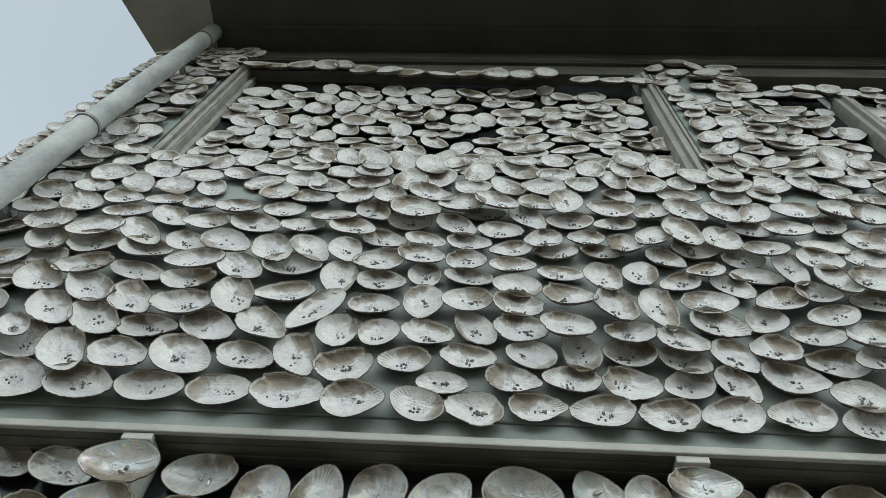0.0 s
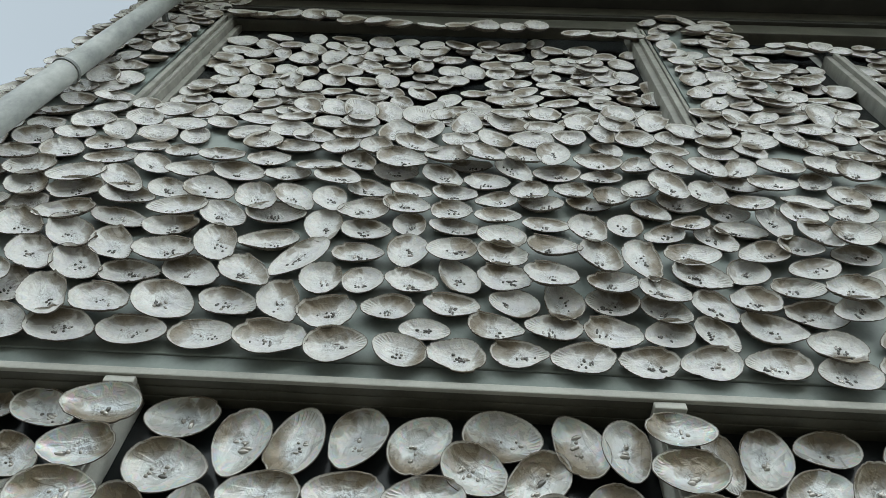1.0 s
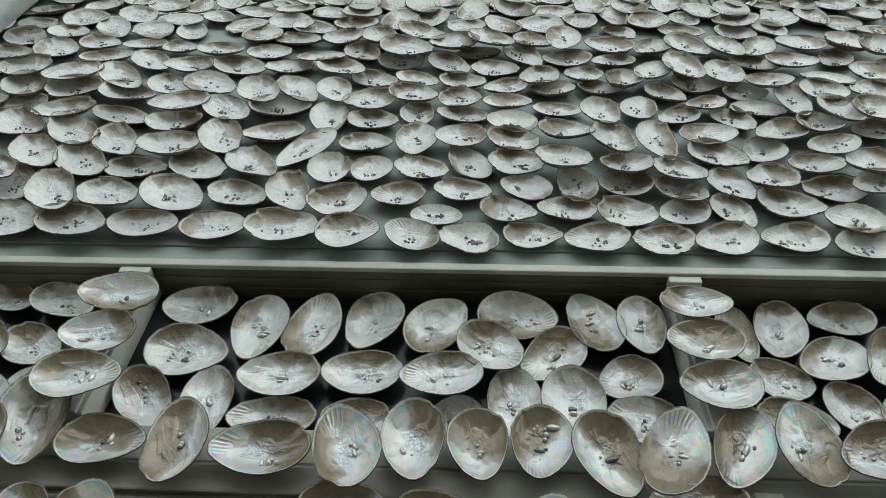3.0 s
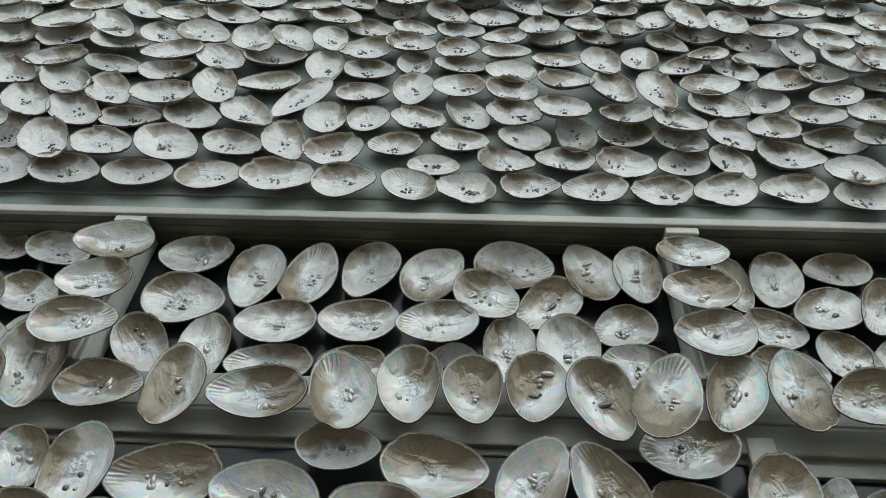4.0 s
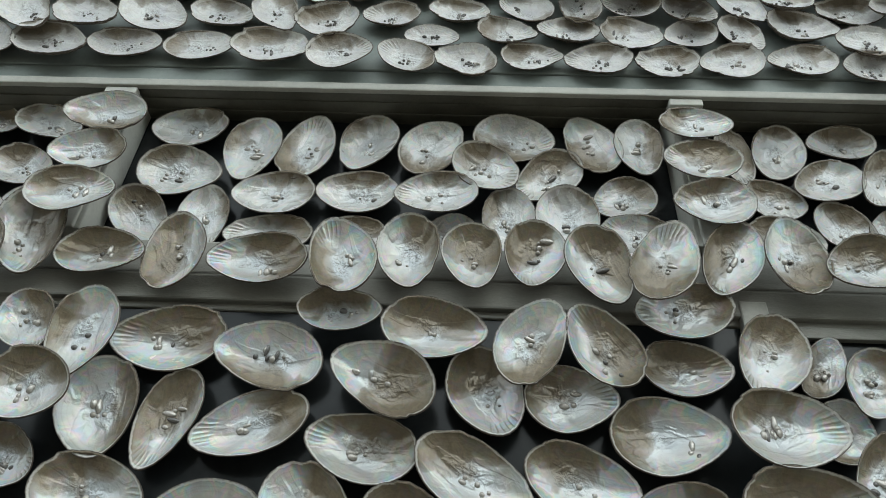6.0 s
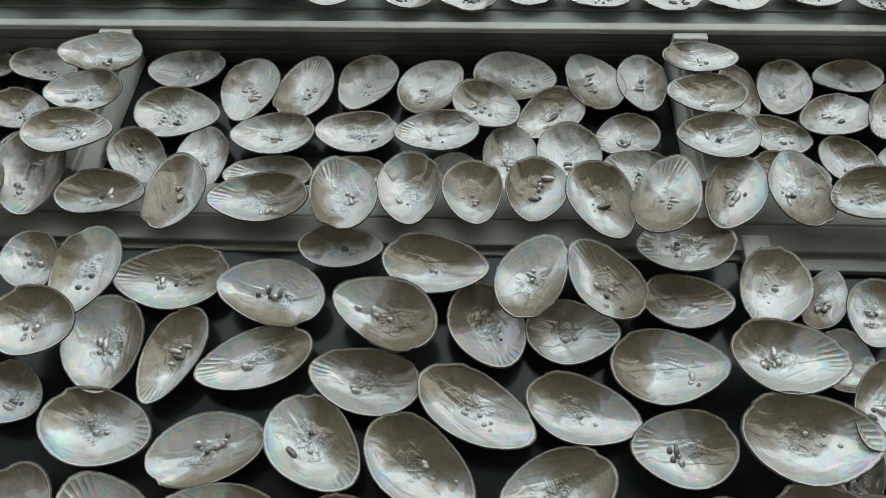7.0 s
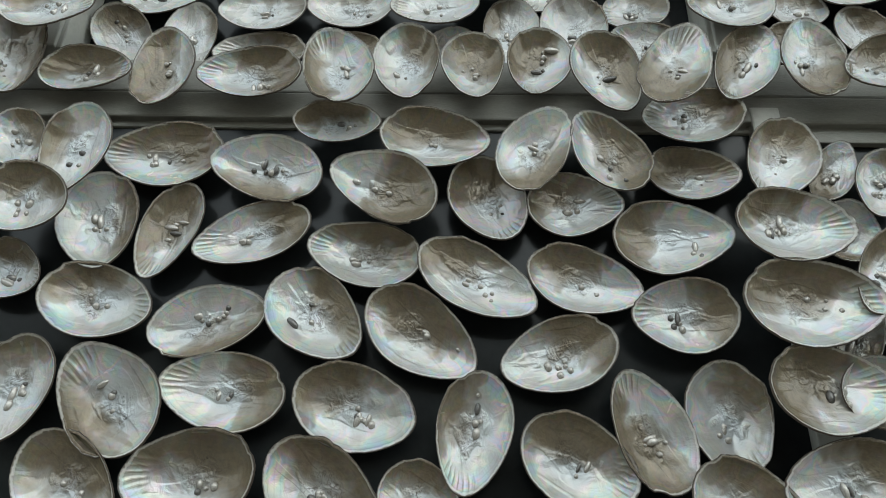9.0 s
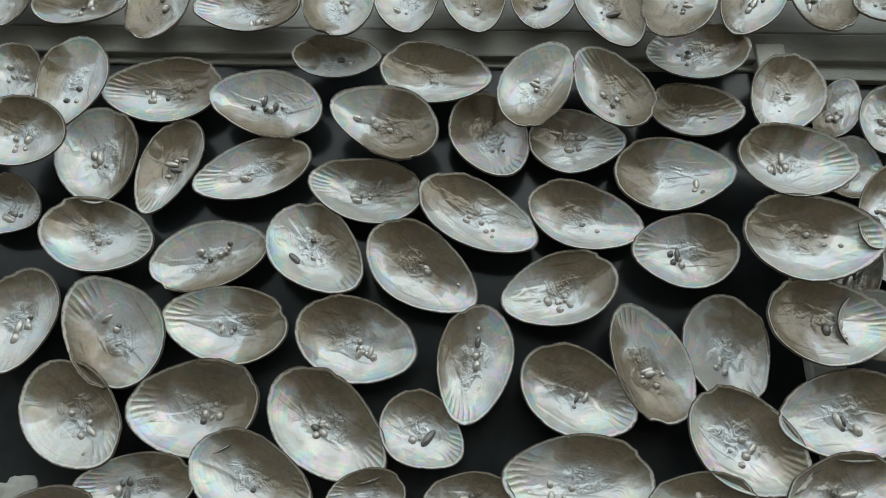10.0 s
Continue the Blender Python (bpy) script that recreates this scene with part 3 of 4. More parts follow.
def lay(rows, y, where, group, pearls, lift=0.004, hollow=0.28, chalk=0.0, stains=(0.32, 1.0)):
    for x, z, length, width, angle in rows:
        # mostly hinge up, so the brown painted shade lies on top
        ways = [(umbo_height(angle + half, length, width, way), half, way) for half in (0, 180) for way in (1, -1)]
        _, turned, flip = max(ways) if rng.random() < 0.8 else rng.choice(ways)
        over = 0.024 if y == LOWER_Y and abs(x - 0.594) < 0.075 else 0.0
        if y == LOWER_Y and z + reach_of(length, width, angle, math.pi / 2) > 2.145:
            over = 0.022
        for a, b, l, w, turn, face in SEATED:
            gap = math.hypot(x - a, z - b)
            if gap < 0.22:
                way = math.atan2(z - b, x - a)
                lap = 1 - gap / (reach_of(length, width, angle, way) + reach_of(l, w, turn, way))
                if lap > 0:
                    over = max(over, min(0.034, 0.5 * (y - face) + 0.004 + 0.12 * lap) if y == PANEL_Y else min(0.045, y - face + 0.004 + 0.13 * lap))
        SEATED.append((x, z, length, width, angle, y - over))
        m, depth = seat(x - (x - 0.105) * over / 1.05, z - 0.003 - (z - 1.53) * over / 1.05, length * 1.02, width * 1.05, angle + turned, y - over - rng.uniform(0, lift), 3.2, hollow)
        pick = rng.randrange(7) if chalk < 0.5 else rng.randrange(3, 13)
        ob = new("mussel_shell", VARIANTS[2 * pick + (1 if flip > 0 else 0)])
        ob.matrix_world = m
        stain_shade = rng.uniform(*stains)
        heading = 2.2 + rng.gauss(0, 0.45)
        ob.color = (stain_shade, 0.5 + 0.5 * flip * math.cos(heading), chalk, 0.5 + 0.5 * math.sin(heading))
        look_of = "brown-stained shade-darkened" if stain_shade > 0.66 else "silver-grey" if stain_shade > 0.33 else "pale pearly"
        long = "long oval" if length > 1.75 * width else "rounded" if length < 1.3 * width else "oval"
        tagged(ob, f"{long} {look_of} mussel shell glued on {where}", "shell", group, "thing")
        hinge = new("hinge_ridge", HINGES[ob.data.name])
        hinge.parent = ob
        pearl_set(ob, length, width, depth, rng.randint(*pearls), chalk)
        LAID.append((x, z, length, width))


def on_lower_glass(rows):
    lay(rows, LOWER_Y, "black window glass", "shells on the tall window", (3, 7), 0.008)


def on_upper_glass(rows):
    lay(rows, UPPER_Y, "black window glass", "shells on the window strip", (3, 7), 0.004, 0.24, 0.3, (0.1, 0.7))


def on_mullion(rows):
    lay(rows, MULL_Y - 0.006, "a pale window mullion", "shells on the mullions", (3, 6), 0.004, 0.26, 0.1, (0.3, 0.9))


def on_ledge(rows):
    lay(rows, LEDGE_Y - 0.004, "the pale window transom", "shells along the transom", (3, 6), stains=(0.45, 1.0))


def on_panel(rows):
    lay(rows, PANEL_Y, "the grey-green panel", "shells on the green panel", (5, 10), 0.004, 0.22, 0.8, (0.0, 0.5))


HIGHER = []


def on_panel_high(rows):
    lay(rows, PANEL_Y, "the grey-green panel", "shells on the green panel", (4, 8), 0.004, 0.20, 0.9, (0.0, 0.45))


on_lower_glass([
    (-0.645, 2.108, 0.130, 0.092, -53),
    (-0.543, 2.091, 0.167, 0.108, 86),
    (-0.389, 2.079, 0.193, 0.118, 2),
    (-0.218, 2.058, 0.177, 0.111, -10),
    (-0.114, 2.144, 0.141, 0.085, -2),
    (0.048, 2.114, 0.173, 0.110, -4),
    (-0.026, 2.024, 0.175, 0.112, -25),
    (-0.468, 1.953, 0.167, 0.117, -79),
    (-0.350, 1.941, 0.169, 0.095, 78),
    (-0.221, 1.933, 0.181, 0.100, 20),
    (-0.049, 1.905, 0.173, 0.103, -10),
    (-0.595, 1.990, 0.136, 0.113, -17),
    (-0.586, 1.869, 0.119, 0.094, -25),
    (-0.438, 1.819, 0.170, 0.111, -14),
    (-0.266, 1.797, 0.169, 0.102, 15),
    (-0.113, 1.803, 0.164, 0.115, -44),
])
on_lower_glass([
    (0.040, 1.783, 0.179, 0.109, -35),
    (0.118, 1.865, 0.191, 0.106, -31),
    (0.134, 2.002, 0.157, 0.117, -70),
    (0.210, 2.098, 0.166, 0.103, 62),
    (0.328, 2.092, 0.163, 0.100, -59),
    (0.271, 1.994, 0.145, 0.109, -2),
    (0.456, 2.049, 0.147, 0.103, 0),
    (0.471, 2.162, 0.165, 0.105, 10),
    (0.414, 1.940, 0.174, 0.118, 0),
    (0.276, 1.868, 0.170, 0.101, -15),
    (0.416, 1.818, 0.147, 0.105, 2),
    (0.683, 2.074, 0.121, 0.066, 59),
    (0.603, 2.085, 0.160, 0.105, 66),
    (0.679, 1.963, 0.103, 0.093, 69),
    (0.595, 1.957, 0.166, 0.117, -4),
    (0.657, 1.791, 0.100, 0.058, 59),
])
on_lower_glass([
    (0.598, 1.833, 0.187, 0.125, 0),
    (0.750, 2.044, 0.126, 0.092, 60),
    (0.728, 1.885, 0.157, 0.089, 55),
    (0.240, 1.754, 0.164, 0.105, 17),
    (-0.517, 1.690, 0.152, 0.113, 87),
    (-0.382, 1.682, 0.177, 0.124, -50),
    (-0.228, 1.693, 0.177, 0.108, -8),
    (-0.043, 1.676, 0.169, 0.111, -16),
    (0.121, 1.647, 0.163, 0.098, 81),
    (0.255, 1.611, 0.158, 0.111, -28),
    (0.353, 1.655, 0.165, 0.098, -69),
    (0.457, 1.675, 0.154, 0.112, -87),
    (0.668, 1.713, 0.108, 0.092, 1),
    (0.598, 1.708, 0.170, 0.114, -1),
    (-0.411, 1.561, 0.170, 0.111, -42),
    (-0.249, 1.578, 0.173, 0.121, 6),
])
on_lower_glass([
    (-0.071, 1.559, 0.185, 0.113, -40),
    (0.052, 1.553, 0.117, 0.093, -35),
    (0.465, 1.548, 0.156, 0.118, -36),
    (0.600, 1.589, 0.168, 0.109, 11),
    (0.251, 1.500, 0.186, 0.111, 1),
    (-0.161, 1.487, 0.164, 0.099, -22),
    (-0.311, 1.475, 0.153, 0.080, 5),
    (-0.015, 1.471, 0.098, 0.067, 9),
    (0.115, 1.469, 0.112, 0.073, 2),
    (0.407, 1.472, 0.130, 0.079, 2),
    (0.581, 1.491, 0.142, 0.089, 15),
    (-0.411, 1.425, 0.133, 0.087, 1),
])
on_upper_glass([
    (-0.952, 2.639, 0.122, 0.081, -33),
    (-0.831, 2.629, 0.173, 0.102, -28),
    (-0.838, 2.499, 0.155, 0.100, -27),
    (-0.781, 2.370, 0.156, 0.102, -76),
    (-0.547, 2.376, 0.167, 0.099, -49),
    (-0.509, 2.622, 0.167, 0.113, 1),
    (-0.497, 2.493, 0.177, 0.124, -7),
    (-0.361, 2.567, 0.176, 0.119, 87),
    (-0.241, 2.570, 0.186, 0.114, 79),
    (-0.113, 2.588, 0.174, 0.121, 79),
    (0.016, 2.584, 0.171, 0.113, 53),
    (0.192, 2.614, 0.172, 0.121, -1),
    (0.132, 2.525, 0.148, 0.114, -42),
    (0.265, 2.506, 0.167, 0.106, 46),
    (0.360, 2.602, 0.167, 0.108, -68),
    (0.459, 2.600, 0.157, 0.098, -88),
])
on_upper_glass([
    (-0.293, 2.440, 0.165, 0.108, 4),
    (-0.124, 2.445, 0.162, 0.106, 4),
    (0.036, 2.449, 0.162, 0.106, 7),
    (0.412, 2.447, 0.134, 0.107, 29),
    (-0.286, 2.338, 0.171, 0.095, 3),
    (-0.422, 2.370, 0.166, 0.099, -87),
    (-0.121, 2.338, 0.137, 0.095, -3),
    (0.069, 2.352, 0.109, 0.089, 2),
    (0.179, 2.388, 0.157, 0.099, 83),
    (0.296, 2.393, 0.158, 0.116, -83),
    (0.424, 2.353, 0.141, 0.108, -5),
    (0.652, 2.579, 0.165, 0.078, -87),
    (0.706, 2.457, 0.125, 0.098, -12),
    (0.747, 2.590, 0.164, 0.105, 72),
    (0.883, 2.620, 0.146, 0.098, 9),
    (0.827, 2.508, 0.153, 0.107, 27),
])
on_upper_glass([
    (0.949, 2.525, 0.159, 0.099, 54),
    (0.705, 2.357, 0.144, 0.103, -11),
    (0.827, 2.389, 0.136, 0.096, -63),
    (0.924, 2.399, 0.110, 0.073, 31),
    (-0.952, 2.519, 0.121, 0.091, -34),
    (-0.879, 2.380, 0.148, 0.088, -26),
    (1.063, 2.626, 0.151, 0.087, 28),
    (0.991, 2.409, 0.117, 0.107, 15),
])
on_ledge([
    (-0.697, 2.276, 0.201, 0.119, -76),
    (-0.554, 2.237, 0.166, 0.104, -6),
    (-0.267, 2.231, 0.178, 0.104, 1),
    (-0.414, 2.244, 0.176, 0.113, -82),
    (-0.116, 2.242, 0.168, 0.111, -69),
    (-0.001, 2.258, 0.164, 0.109, -86),
    (0.110, 2.253, 0.148, 0.103, -85),
    (0.220, 2.257, 0.151, 0.105, 82),
    (0.332, 2.243, 0.162, 0.110, -71),
    (0.451, 2.251, 0.180, 0.105, 66),
    (0.566, 2.263, 0.172, 0.097, 63),
    (0.673, 2.272, 0.165, 0.107, 89),
    (0.794, 2.258, 0.153, 0.105, 20),
    (-0.788, 2.232, 0.155, 0.118, -64),
    (0.907, 2.263, 0.181, 0.083, 51),
])
on_mullion([
    (-0.654, 2.586, 0.173, 0.107, -4),
    (-0.655, 2.475, 0.148, 0.100, 8),
    (-0.649, 2.367, 0.164, 0.111, 0),
    (0.556, 2.591, 0.146, 0.094, 0),
    (0.550, 2.488, 0.154, 0.106, 8),
    (0.553, 2.381, 0.151, 0.105, 5),
])
on_panel([
    (-1.029, 2.822, 0.201, 0.121, -25),
    (-0.864, 2.818, 0.194, 0.114, -20),
    (-0.688, 2.809, 0.172, 0.111, -8),
    (-0.519, 2.810, 0.162, 0.104, -3),
    (-0.356, 2.808, 0.177, 0.119, -4),
    (-0.196, 2.797, 0.148, 0.111, 0),
    (-0.051, 2.785, 0.135, 0.105, -28),
    (0.086, 2.782, 0.140, 0.104, -18),
    (0.231, 2.793, 0.137, 0.087, -2),
    (0.378, 2.787, 0.149, 0.097, 4),
    (0.527, 2.783, 0.140, 0.097, 6),
    (0.668, 2.792, 0.143, 0.100, 11),
    (0.820, 2.797, 0.150, 0.099, 3),
    (0.965, 2.772, 0.154, 0.107, 16),
    (-1.092, 2.967, 0.148, 0.121, -45),
    (-0.965, 2.931, 0.188, 0.112, -52),
])
on_panel([
    (-0.821, 2.925, 0.187, 0.110, -27),
    (-0.656, 2.924, 0.188, 0.124, -34),
    (-0.495, 2.927, 0.163, 0.116, -27),
    (-0.366, 2.941, 0.176, 0.102, -64),
    (-0.241, 2.909, 0.149, 0.113, 5),
    (-0.091, 2.934, 0.134, 0.101, 4),
    (0.006, 2.866, 0.125, 0.072, -4),
    (0.065, 2.956, 0.144, 0.097, -7),
    (0.176, 2.880, 0.139, 0.094, -16),
    (0.224, 2.975, 0.131, 0.102, -20),
    (0.317, 2.886, 0.142, 0.104, 1),
    (0.349, 3.000, 0.154, 0.096, -78),
    (0.457, 2.880, 0.141, 0.105, -10),
    (0.473, 2.992, 0.136, 0.110, 1),
    (0.487, 3.078, 0.132, 0.098, -3),
    (0.593, 2.883, 0.125, 0.093, 21),
])
on_panel([
    (0.606, 2.976, 0.134, 0.098, -41),
    (0.617, 3.060, 0.135, 0.096, -33),
    (0.710, 2.894, 0.132, 0.089, -64),
    (0.731, 2.997, 0.137, 0.090, -58),
    (0.844, 2.910, 0.157, 0.116, -18),
    (0.840, 3.023, 0.135, 0.107, 21),
    (0.973, 2.979, 0.159, 0.110, 9),
    (0.980, 2.871, 0.133, 0.104, -7),
    (0.969, 3.081, 0.144, 0.101, 8),
    (1.093, 3.016, 0.146, 0.092, 25),
    (-0.791, 3.036, 0.168, 0.101, -7),
    (-0.953, 3.065, 0.186, 0.110, -40),
    (-1.097, 3.103, 0.196, 0.111, -47),
    (-0.634, 3.050, 0.193, 0.112, -38),
    (-0.490, 3.061, 0.197, 0.109, -47),
    (-1.160, 3.035, 0.129, 0.074, -42),
])
on_panel([
    (-0.747, 3.146, 0.168, 0.115, 2),
    (-0.895, 3.162, 0.190, 0.107, -49),
    (-0.612, 3.195, 0.182, 0.113, -68),
    (-0.465, 3.205, 0.174, 0.113, 9),
    (-0.357, 3.137, 0.205, 0.104, 53),
    (-1.049, 3.217, 0.205, 0.111, -43),
    (-1.208, 3.245, 0.192, 0.117, -34),
    (-0.283, 3.039, 0.136, 0.109, -89),
    (-0.172, 3.040, 0.119, 0.107, 75),
    (-0.200, 3.166, 0.154, 0.097, -14),
    (-0.064, 3.178, 0.158, 0.113, 90),
    (-0.045, 3.050, 0.142, 0.104, -12),
    (0.078, 3.084, 0.169, 0.097, -62),
    (0.057, 3.204, 0.144, 0.108, 7),
    (0.201, 3.080, 0.145, 0.112, -11),
    (0.194, 3.187, 0.142, 0.104, -22),
])
on_panel([
    (0.325, 3.103, 0.146, 0.109, -24),
    (0.466, 3.198, 0.167, 0.113, -77),
    (0.584, 3.191, 0.183, 0.098, -82),
    (0.725, 3.120, 0.158, 0.119, -32),
    (0.857, 3.149, 0.127, 0.106, 53),
    (1.044, 3.179, 0.166, 0.092, 26),
    (1.122, 3.102, 0.155, 0.108, 17),
    (-0.941, 3.301, 0.206, 0.095, -23),
    (-0.768, 3.260, 0.167, 0.113, 1),
    (-0.636, 3.340, 0.171, 0.105, -37),
    (-0.479, 3.345, 0.181, 0.124, 0),
    (-0.326, 3.297, 0.168, 0.108, -85),
    (-1.123, 3.333, 0.182, 0.106, 11),
    (-0.789, 3.374, 0.182, 0.118, 6),
    (-0.196, 3.283, 0.150, 0.107, -13),
    (-0.072, 3.322, 0.123, 0.096, -70),
])
on_panel([
    (0.055, 3.317, 0.148, 0.099, -9),
    (0.197, 3.286, 0.142, 0.102, -13),
    (0.344, 3.237, 0.153, 0.111, -13),
    (0.330, 3.352, 0.143, 0.089, -5),
    (0.451, 3.339, 0.141, 0.109, -78),
    (0.563, 3.362, 0.145, 0.102, 70),
    (0.673, 3.322, 0.129, 0.090, 27),
    (0.729, 3.226, 0.152, 0.099, -3),
    (0.812, 3.310, 0.153, 0.101, -62),
    (0.933, 3.246, 0.158, 0.099, 23),
    (1.048, 3.292, 0.124, 0.102, -11),
    (1.184, 3.250, 0.146, 0.095, 12),
    (1.124, 3.360, 0.146, 0.119, -71),
    (1.235, 3.370, 0.132, 0.116, 0),
    (-1.308, 3.465, 0.203, 0.124, -48),
    (-1.148, 3.463, 0.188, 0.123, -6),
])
on_panel([
    (-0.967, 3.426, 0.186, 0.117, -17),
    (-1.037, 3.545, 0.208, 0.096, -42),
    (-0.856, 3.480, 0.143, 0.095, -18),
    (-0.730, 3.496, 0.190, 0.107, -25),
    (-0.565, 3.448, 0.166, 0.114, -50),
    (-0.447, 3.464, 0.180, 0.104, -49),
    (-0.336, 3.458, 0.137, 0.102, -69),
    (-0.222, 3.401, 0.156, 0.114, 8),
    (-0.220, 3.519, 0.161, 0.099, -27),
    (-0.093, 3.439, 0.155, 0.098, -20),
    (-0.091, 3.531, 0.136, 0.084, -17),
    (0.049, 3.414, 0.130, 0.098, -16),
    (0.052, 3.514, 0.147, 0.099, -16),
    (0.187, 3.386, 0.140, 0.098, -7),
    (0.183, 3.484, 0.132, 0.097, 14),
    (0.322, 3.465, 0.140, 0.104, -2),
])
on_panel([
    (0.289, 3.553, 0.131, 0.097, 28),
    (0.465, 3.476, 0.135, 0.091, -14),
    (0.427, 3.562, 0.121, 0.088, 8),
    (0.545, 3.530, 0.124, 0.109, 77),
    (0.652, 3.445, 0.136, 0.103, -50),
    (0.758, 3.500, 0.157, 0.100, -3),
    (0.765, 3.402, 0.118, 0.076, 12),
    (0.889, 3.454, 0.128, 0.098, -3),
    (0.899, 3.366, 0.155, 0.078, -6),
    (1.011, 3.416, 0.181, 0.092, -89),
    (1.122, 3.473, 0.135, 0.103, -19),
    (1.270, 3.475, 0.151, 0.100, 12),
    (0.980, 3.524, 0.138, 0.095, -2),
])
on_panel_high([
    (-1.379, 3.600, 0.175, 0.129, 4),
    (-1.199, 3.562, 0.186, 0.117, 12),
    (-1.140, 3.678, 0.197, 0.096, -8),
    (-0.978, 3.651, 0.173, 0.104, -42),
    (-0.842, 3.619, 0.155, 0.107, 7),
    (-0.669, 3.605, 0.193, 0.114, -21),
    (-0.505, 3.599, 0.155, 0.103, 9),
    (-1.332, 3.732, 0.174, 0.122, -22),
    (-1.484, 3.697, 0.187, 0.107, -19),
    (-0.340, 3.604, 0.168, 0.114, -26),
    (-0.416, 3.687, 0.160, 0.065, -2),
    (-0.280, 3.705, 0.157, 0.109, -56),
    (-0.151, 3.641, 0.149, 0.125, -11),
    (0.006, 3.635, 0.170, 0.107, -51),
    (0.153, 3.597, 0.153, 0.106, -13),
    (0.102, 3.711, 0.141, 0.082, 0),
])
on_panel_high([
    (0.246, 3.693, 0.207, 0.099, -66),
    (0.386, 3.673, 0.159, 0.111, 6),
    (0.531, 3.658, 0.147, 0.091, 16),
    (0.643, 3.594, 0.142, 0.092, 42),
    (0.746, 3.625, 0.174, 0.110, -73),
    (0.860, 3.588, 0.139, 0.111, -68),
    (0.970, 3.638, 0.161, 0.105, -17),
    (1.094, 3.666, 0.162, 0.097, -2),
    (1.232, 3.679, 0.160, 0.098, 54),
    (1.159, 3.554, 0.160, 0.090, -5),
    (1.308, 3.585, 0.156, 0.112, -85),
    (-1.487, 3.820, 0.163, 0.121, -27),
    (-1.350, 3.857, 0.173, 0.108, -24),
    (-1.205, 3.785, 0.160, 0.092, -14),
    (-1.043, 3.768, 0.156, 0.081, 1),
    (-0.910, 3.747, 0.132, 0.082, -14),
])
on_panel_high([
    (-0.767, 3.726, 0.176, 0.095, -16),
    (-0.596, 3.706, 0.153, 0.098, -9),
    (-0.520, 3.801, 0.179, 0.107, -20),
    (-0.360, 3.816, 0.144, 0.117, 13),
    (-0.237, 3.825, 0.130, 0.115, -56),
    (-0.142, 3.752, 0.181, 0.113, -19),
    (-0.101, 3.857, 0.168, 0.120, -26),
    (0.020, 3.782, 0.163, 0.120, 12),
    (0.141, 3.818, 0.179, 0.115, -43),
    (0.280, 3.797, 0.142, 0.103, -42),
    (0.383, 3.819, 0.151, 0.114, 78),
    (0.533, 3.764, 0.167, 0.120, -4),
    (0.670, 3.744, 0.129, 0.107, 39),
    (0.785, 3.766, 0.168, 0.117, -54),
    (0.904, 3.758, 0.160, 0.110, -68),
    (1.015, 3.758, 0.146, 0.100, 56),
])
on_panel_high([
    (1.156, 3.780, 0.172, 0.116, 10),
    (1.310, 3.789, 0.145, 0.126, -49),
    (1.411, 3.769, 0.132, 0.128, -10),
])


# shells further up: too many to count
def up_on_wall(rows, y=PANEL_Y):
    HIGHER.extend((*r, y) for r in rows)
    LAID.extend(r[:4] for r in rows)


def in_high_window(rows):
    up_on_wall(rows, HIGH_Y)


def on_lintel(rows):
    up_on_wall(rows, PANEL_Y - 0.002)


up_on_wall([
    (-1.464, 5.399, 0.171, 0.120, -48),
    (-1.344, 5.360, 0.140, 0.098, -52),
    (-1.480, 5.251, 0.148, 0.100, -50),
    (-1.362, 5.225, 0.146, 0.105, -47),
    (-1.501, 5.103, 0.161, 0.107, -49),
    (-1.384, 5.088, 0.159, 0.111, -48),
    (-1.494, 4.956, 0.142, 0.117, -33),
    (-1.381, 4.961, 0.169, 0.110, -66),
    (-1.513, 4.818, 0.166, 0.096, -55),
    (-1.389, 4.807, 0.181, 0.111, -55),
    (-1.512, 4.674, 0.151, 0.104, -58),
    (-1.390, 4.656, 0.160, 0.110, -42),
    (-1.447, 4.536, 0.177, 0.117, -21),
    (-1.513, 4.430, 0.190, 0.125, -70),
    (-1.385, 4.401, 0.159, 0.106, -58),
    (-1.431, 4.302, 0.183, 0.097, -7),
])
up_on_wall([
    (-1.351, 4.197, 0.173, 0.110, -16),
    (-1.497, 4.161, 0.156, 0.101, -26),
    (-1.200, 4.140, 0.117, 0.101, -26),
    (-1.321, 4.084, 0.151, 0.099, -22),
    (-1.498, 4.043, 0.153, 0.112, -3),
    (-1.071, 4.090, 0.179, 0.107, -21),
    (-0.945, 4.091, 0.130, 0.087, 84),
    (-1.156, 4.006, 0.151, 0.104, -23),
    (-1.335, 3.972, 0.168, 0.115, -2),
    (-1.501, 3.929, 0.147, 0.098, -11),
    (-0.983, 3.963, 0.177, 0.101, -17),
    (-1.199, 3.894, 0.182, 0.098, -50),
    (-1.052, 3.882, 0.149, 0.099, -16),
    (-0.912, 3.870, 0.125, 0.095, -88),
    (-0.845, 3.985, 0.134, 0.090, -40),
    (-0.725, 3.921, 0.150, 0.089, 9),
])
